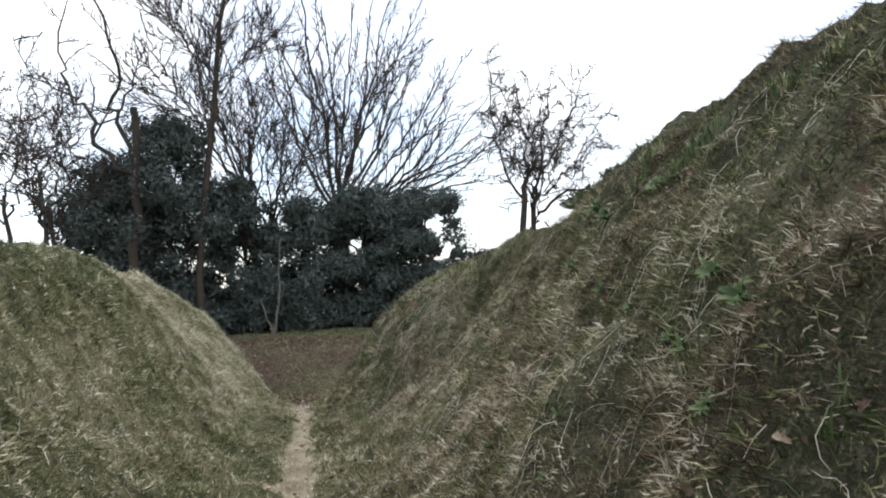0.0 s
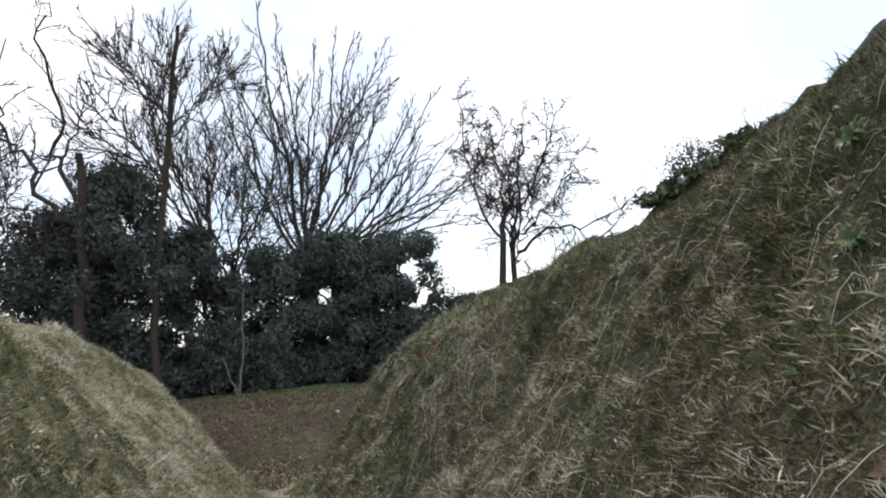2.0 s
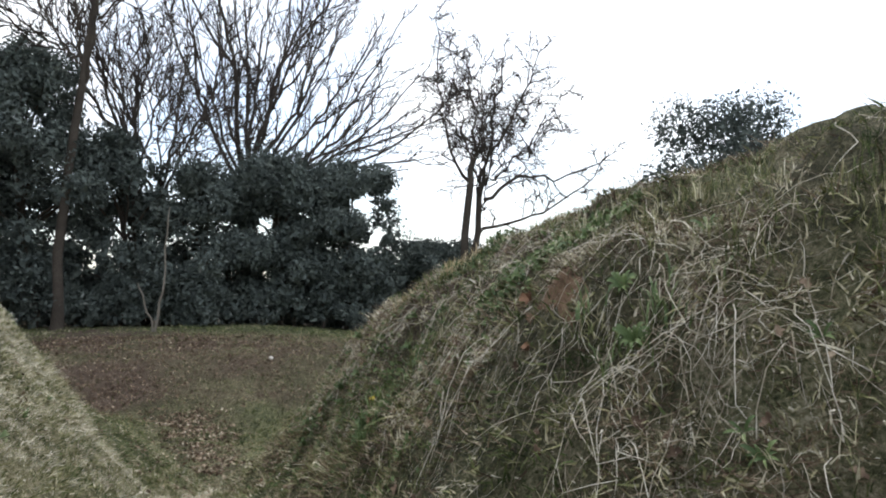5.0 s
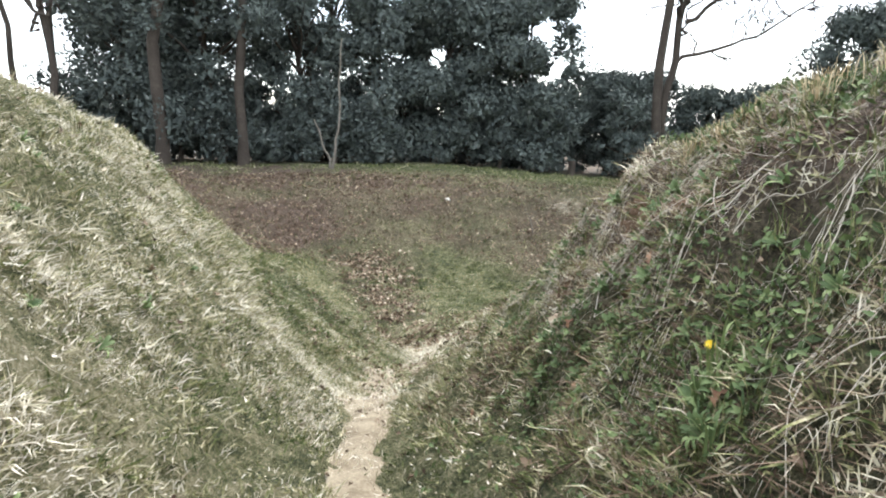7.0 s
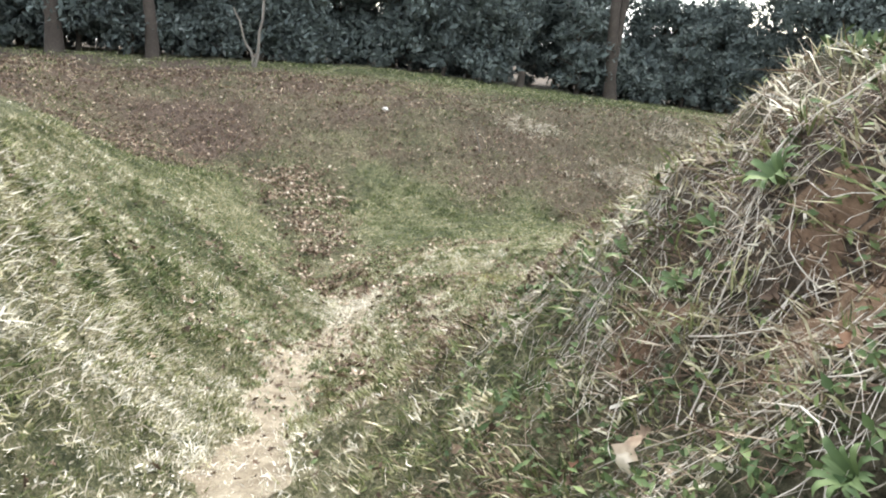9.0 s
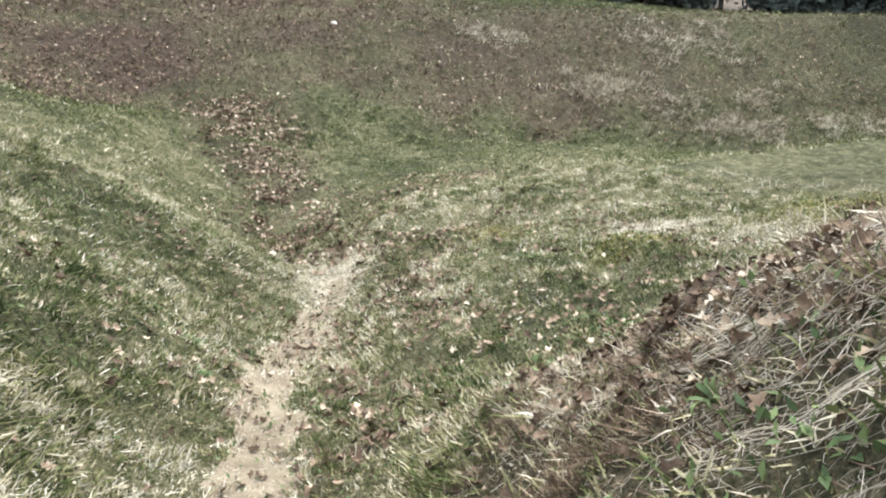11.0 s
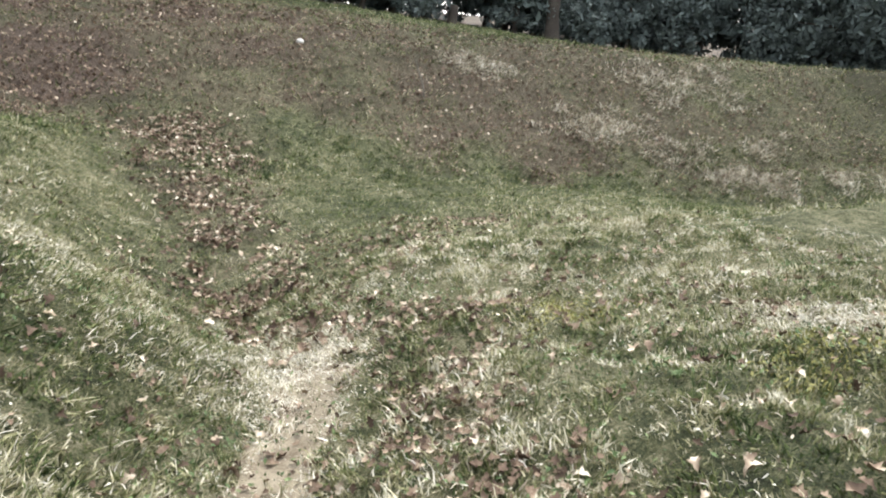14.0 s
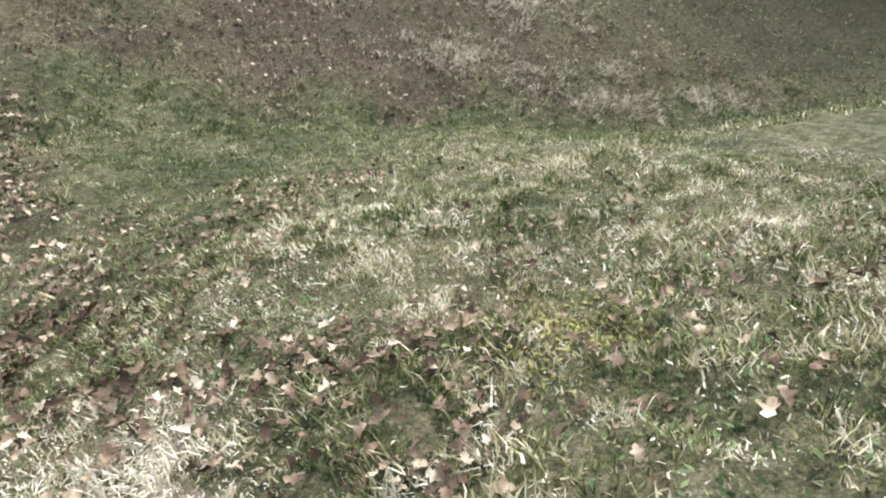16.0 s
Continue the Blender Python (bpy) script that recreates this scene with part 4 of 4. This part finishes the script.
for x, y in [(1.54, 14.13), (1.67, 14.15), (1.56, 14.25), (1.70, 14.31), (1.46, 14.04), (1.74, 14.5), (1.60, 14.6), (1.52, 14.8), (1.83, 14.2), (1.50, 15.6), (1.44, 15.8), (1.62, 15.45),
             (1.36, 15.25), (1.30, 15.9), (1.55, 16.05), (1.68, 15.2), (1.42, 16.3), (1.24, 15.7), (1.28, 16.4), (1.72, 15.9), (1.48, 15.1), (1.35, 14.5), (1.9, 13.4), (1.95, 12.4), (2.1, 10.8)]:
    dry_root(x, y, rng.uniform(.28, .60), rng.uniform(.0018, .0030), rng.uniform(0, 6.3))
for k in range(24):
    dry_root(1.25 + .55 * float(rng.random()), 13.6 + 3.1 * float(rng.random()), rng.uniform(.18, .4), rng.uniform(.002, .0034), rng.uniform(0, 6.3))

# bare reddish soil showing through the bank
def soil_patch(x, y, rx, ry, seed):
    rng = np.random.default_rng(seed)
    rings, seg = 7, 20
    v, f = [], []
    for r in range(rings + 1):
        for s in range(seg):
            a = 2 * math.pi * s / seg
            k = r / rings * (1 + .3 * math.sin(3 * a + seed) + .15 * math.sin(5 * a + 2 * seed))
            px, py_ = x + rx * k * math.cos(a), y + ry * k * math.sin(a)
            v.append((px, py_, float(surface(px, py_)) + .028 * (1 - (r / rings) ** 2) - .012 + .012 * rng.normal()))
    for r in range(rings):
        for s in range(seg):
            f.append((r * seg + s, r * seg + (s + 1) % seg, (r + 1) * seg + (s + 1) % seg, (r + 1) * seg + s))
    me = mesh_of("soil_patch", v, f, m_soil)
    me.polygons.foreach_set("use_smooth", np.ones(len(f), bool))
    return tagged(new("soil_patch", me), "bare reddish soil showing through the bank", "bare soil", kind="structure")


for k, (x, y, rx, ry) in enumerate([(1.50, 16.04, .12, .18), (1.60, 15.75, .08, .15), (1.58, 16.2, .08, .12), (1.35, 16.45, .08, .12), (1.54, 14.2, .09, .11), (1.66, 14.35, .07, .09), (1.72, 13.45, .10, .14)]):
    soil_patch(x, y, rx, ry, k)


def weed(seed, x, y, leaves, size, label, mat=None, upright=.75, wide=.11, name="weed"):
    """A rosette of arching leaves; every leaf is a part."""
    rng = np.random.default_rng(seed)
    t = empty(name, (x, y, float(surface(x, y))), label, "weed", "weeds on the mounds")
    n = slope(np.array([x]), np.array([y]))[0]
    for k in range(leaves):
        a = 2 * math.pi * (k + .4 * rng.random()) / leaves
        out = np.array([math.cos(a), math.sin(a), 0])
        out -= n * (out @ n)
        out /= np.linalg.norm(out)
        side = np.cross(n, out)
        s = size * rng.uniform(.65, 1.15)
        u = np.linspace(0, 1, 6)
        rib = out * (u * s)[:, None] + n * (s * (upright * np.sin(u * 2.2)))[:, None]
        half = (wide * s * np.sin(np.pi * np.clip(u * .92 + .08, 0, 1)) ** .8)[:, None]
        v = np.concatenate([rib - side * half + n * half * .35, rib, rib + side * half + n * half * .35])
        f = [(c * 6 + i, c * 6 + i + 1, (c + 1) * 6 + i + 1, (c + 1) * 6 + i) for c in range(2) for i in range(5)]
        part("leaf", mesh_of("leaf", v, f, mat or m_weed, np.full(18, rng.uniform(0, .9))), t)
    return t


GREEN = "bright green broad-leaved weed on the bank"
for k, (x, y, n, size) in enumerate([(1.58, 16.36, 12, .10), (1.64, 15.83, 12, .10), (1.31, 15.73, 11, .085), (1.11, 15.88, 10, .085), (1.13, 16.68, 9, .07), (1.16, 15.58, 10, .07), (1.06, 15.72, 9, .07),
                                     (1.25, 14.74, 13, .11), (1.20, 14.62, 11, .09), (1.51, 14.60, 12, .075), (1.27, 15.5, 11, .085), (1.22, 15.62, 9, .075), (1.35, 15.4, 10, .08), (1.02, 16.05, 8, .06),
                                     (1.43, 16.44, 9, .08), (1.56, 14.95, 9, .08), (1.33, 15.0, 9, .075), (1.85, 13.2, 12, .09), (1.75, 13.0, 11, .10), (1.95, 6.9, 14, .13), (2.05, 7.2, 12, .12), (1.72, 6.8, 11, .10),
                                     (2.46, 9.2, 13, .12), (2.30, 8.7, 13, .13), (2.18, 9.0, 10, .10), (2.45, 8.3, 13, .13), (2.0, 8.2, 11, .09), (-.75, 17.2, 8, .06), (-.9, 15.6, 8, .06), (-.2, 20.3, 9, .06),
                                     (.05, 19.9, 9, .06), (.1, 19.55, 10, .08), (2.3, 20.6, 9, .06), (2.9, 20.9, 9, .06)]):
    weed(200 + k, x, y, n + 4, size * .68, GREEN, wide=.12, upright=.95)
for k in range(70):
    y = 7 + 12 * rng.random()
    x = 1.25 + 1.0 * rng.random() if k % 4 else -.6 - .8 * rng.random()
    weed(300 + k, float(x), float(y), int(rng.integers(5, 9)), rng.uniform(.04, .075), "small green weed rosette in the bank grass")


def dandelion(x, y):
    """One yellow flower head on a short stem."""
    t = empty("dandelion", (x, y, float(surface(x, y))), "small yellow dandelion flower on the grassy bank", "flower")
    w = Wood()
    w.tube([(0, 0, -.01), (-.004, -.004, .03), (-.012, -.012, .06), (-.02, -.022, .085)], [.0024, .0022, .002, .002], 6)
    part("stem", w.mesh("stem", m_weed), t)
    top, face = np.array([-.02, -.022, .085]), np.array([-.35, -.45, .82])
    side = np.cross(face, [1, 0, 0])
    side /= np.linalg.norm(side)
    over = np.cross(face, side)
    for ring, (count, reach, rise) in enumerate([(16, .019, .004), (12, .012, .009)]):
        for k in range(count):
            a = 2 * math.pi * (k + .5 * ring) / count
            d = side * math.cos(a) + over * math.sin(a)
            e = side * -math.sin(a) + over * math.cos(a)
            v = [top, top + d * reach * .55 - e * .0022 + face * rise, top + d * reach + face * rise * .8, top + d * reach * .55 + e * .0022 + face * rise]
            part("petal", mesh_of("petal", v, [(0, 1, 2, 3)], m_petal), t)
    return t


dandelion(1.31, 14.85)


def tufts(name, rng, places, count, height, label, mat, tone, half=.0019):
    """Tufts of long arching grass, joined."""
    v, f = [], []
    for x, y in places:
        for k in range(count):
            a, r = rng.uniform(0, 2 * math.pi), abs(rng.normal(0, .06))
            foot = np.array([x + r * math.cos(a), y + r * math.sin(a), 0.0])
            foot[2] = float(lookup(LAND, foot[0], foot[1])) - .015
            a += rng.normal(0, .7)
            out, s = np.array([math.cos(a), math.sin(a), 0]), height * rng.uniform(.5, 1.15)
            lean = rng.uniform(.2, .9)
            side = np.array([-out[1], out[0], 0]) * half
            b = len(v)
            for u in (0, .35, .7):
                p = foot + out * (lean * s * u * u * .8) + np.array([0, 0, s * (u - .35 * lean * u * u)])
                v += [p - side * (1 - u * .5), p + side * (1 - u * .5)]
            v.append(foot + out * lean * s * .85 + np.array([0, 0, s * (1 - .5 * lean)]))
            f += [(b, b + 1, b + 3), (b, b + 3, b + 2), (b + 2, b + 3, b + 5), (b + 2, b + 5, b + 4), (b + 4, b + 5, b + 6)]
    return tagged(new(name, mesh_of(name, np.array(v), f, mat, np.repeat(np.clip(tone + rng.normal(0, .22, len(places)), -.2, 1), count * 7))), label, "grass tufts", kind="stuff")


crest = [(1.86, 16.25), (1.92, 16.1), (1.95, 15.95), (1.9, 15.75), (2.02, 15.9), (2.05, 15.6), (2.1, 16.2), (1.98, 15.5), (2.12, 15.3), (2.2, 15.8)]
tufts("tan_grass_tufts", rng, crest, 40, .13, "tan dry grass standing on the mound's edge", m_tan, .4)
sides = [(2.1 + 1.3 * rng.random() if k % 2 else -1.2 - 1.2 * rng.random(), 6 + 12.5 * rng.random()) for k in range(60)]
tufts("crest_tufts", rng, sides, 24, .13, "tufts of mixed green and dry grass on the crests", m_grass, .35)
lawn = [(rng.uniform(-.9, 4.6), rng.uniform(18.8, 24)) for k in range(320)]
tufts("green_tufts", rng, lawn, 20, .095, "low green grass tufts in the ditch", m_grass, .02)
bank = [(float(rng.uniform(.95, 2.6)), float(rng.uniform(8, 18))) for k in range(420)]
tufts("bank_tufts", rng, bank, 16, .09, "small tussocks of green and bleached grass on the steep bank", m_grass, .3)
low = [(float(rng.uniform(-1.7, -.05)), float(rng.uniform(8, 18.4))) for k in range(340)]
tufts("mound_tufts", rng, low, 16, .085, "small tussocks of green and bleached grass on the low mound", m_grass, .4)
broad = [(x + float(rng.normal(0, .07)), y + float(rng.normal(0, .1))) for x, y in [(2.72, 7.5), (2.39, 6.85), (1.95, 6.84), (1.9, 6.47), (1.94, 6.38), (2.42, 8.81), (2.64, 8.18), (1.71, 6.3), (2.78, 9.1),
         (2.52, 8.37), (2.63, 8.3), (1.88, 7.52), (1.72, 13.06), (1.8, 12.92), (1.29, 14.94), (1.1, 15.85), (1.25, 14.75)] for k in range(3)]
tufts("broad_grass", rng, broad, 12, .13, "tufts of broad bright green grass on the bank", m_weed, .5, .0046)
skyline = [(x, y) for y in np.arange(7.5, 16.5, .16) for x in [2.1 + rng.uniform(0, .9)]]
tufts("skyline_tufts", rng, skyline, 16, .12, "thin grass standing along the crest", m_grass, .3)


def bushy(seed, x, y, height, radius, count):
    return evergreen(seed, x, y, height, radius, count, .03, .1, m_shrub, "leafy_shrub", "low leafy shrub on the mound's crest")


for k, (x, y, h, r) in enumerate([(3.6, 12.5, .24, .18), (3.62, 12.15, .26, .2), (3.72, 11.85, .27, .2), (3.66, 11.5, .2, .18), (3.55, 11.1, .24, .2)]):
    bushy(600 + k, x, y, h * .62, r * 1.1, 300)


def ground_cover(name, rng, x, y, size, mat, label):
    """Small broad leaves that creep through the turf, joined."""
    n = len(x)
    nor = slope(x, y)
    centre = np.stack([x, y, surface(x, y) + rng.uniform(.005, .05, n)], -1)
    a = nor * rng.uniform(-.2, .7, n)[:, None] + rng.normal(0, .8, (n, 3))
    a /= np.linalg.norm(a, axis=1, keepdims=True)
    b = np.cross(a, nor + rng.normal(0, .4, (n, 3)))
    b /= np.linalg.norm(b, axis=1, keepdims=True)
    up = np.cross(b, a)
    s = (size * rng.uniform(.6, 1.4, n))[:, None]
    v = np.stack([centre - a * s, centre - b * s * .45 + up * s * .15, centre + a * s, centre + b * s * .45 + up * s * .15], 1).reshape(-1, 3)
    k = np.arange(n) * 4
    f = np.concatenate([np.stack([k, k + 1, k + 2], -1), np.stack([k, k + 2, k + 3], -1)])
    return tagged(new(name, mesh_of(name, v, f, mat, np.repeat(rng.uniform(0, .7, n), 4))), label, "ground cover", kind="stuff")


x, y = spots(rng, 50000, .5, 2.3, 13.7, 18.0, lambda x, y: np.clip(patches(x, y, .35, 71) * 2 - .8, .06, 1) * np.clip((x - .85) / .5, .05, 1) * np.clip((17.5 - y) / 1.5, .03, 1))
ground_cover("creeping_weeds", rng, x, y, .017, m_weed, "small dark green leaves creeping through the bank turf")
x, y = spots(rng, 7000, .85, 1.7, 14.2, 16.9, lambda x, y: np.clip(1.3 - np.hypot((x - 1.16) / .22, (y - 15.5) / .95) + 1.3 * (patches(x, y, .16, 75) - .5), 0, .9))
ground_cover("bank_herbs", rng, x, y, .015, m_weed, "fresh green herb leaves at the foot of the bank")
x, y = spots(rng, 30000, -1.6, 5, 18.4, 23.5, lambda x, y: np.clip(patches(x, y, .45, 72) * 2 - .95, .02, 1))
ground_cover("clover", rng, x, y, .014, m_weed, "small green clover leaves in the ditch turf")

x, y = spots(rng, 42000, 2, 5.8, 19.6, 22.4, lambda x, y: np.clip(1.25 - np.minimum(np.minimum(np.hypot((x - 2.9) / .35, (y - 20.55) / .22), np.hypot((x - 4.7) / .6, (y - 20.5) / .3)), np.hypot((x - 2.55) / .3, (y - 21.9) / .3)) + 1.2 * (patches(x, y, .2, 73) - .5), 0, .8))
ground_cover("yellow_moss", rng, x, y, .012, m_moss, "yellow-green moss in the ditch turf")
PALE = ((11.85, 33.3, 1.4, .8), (11.1, 30.1, 1.3, .5), (10.3, 30.8, 1.0, .5), (8.6, 31.8, 1.2, .6), (12.6, 31.0, .8, .5), (13.6, 29.6, 1.2, .4), (6.4, 33.6, .8, .5))
x, y = spots(rng, 150000, 4, 16, 27.5, 36, lambda x, y: np.clip(1.25 - np.min([np.hypot((x - a) / c, (y - b) / d) for a, b, c, d in PALE], axis=0) + 1.5 * (patches(x, y, .5, 74) - .5), 0, 1))
blades("bank_straw", rng, x, y, (.10, .24), .010, m_straw, "pale bleached grass in patches on the far bank", straight=True, shift=.12)

# a leaning dry twig and a pale stone out on the bank
z = float(surface(4.86, 32.6))
t = empty("dry_twig", (4.86, 32.6, z), "pale dry twig leaning in the bank grass", "twig")
w = Wood()
w.tube([(.02, 0, -.05), (0, 0, .15), (-.05, 0, .32), (-.12, 0, .5), (-.2, .02, .74)], [.016, .015, .013, .011, .006], 6)
part("stem", w.mesh("stem", m_pale), t)
z = float(surface(2.55, 34.3))
bm = bmesh.new()
bmesh.ops.create_icosphere(bm, subdivisions=2, radius=.09)
for v in bm.verts:
    v.co *= 1 + .25 * (noise.noise(v.co * 14) - .2)
    v.co.z *= .7
me = bpy.data.meshes.new("stone")
bm.to_mesh(me)
bm.free()
me.materials.append(m_stone)
ob = tagged(new("stone", me), "small pale stone lying on the bank", "stone")
ob.location = (2.55, 34.3, z + .06)
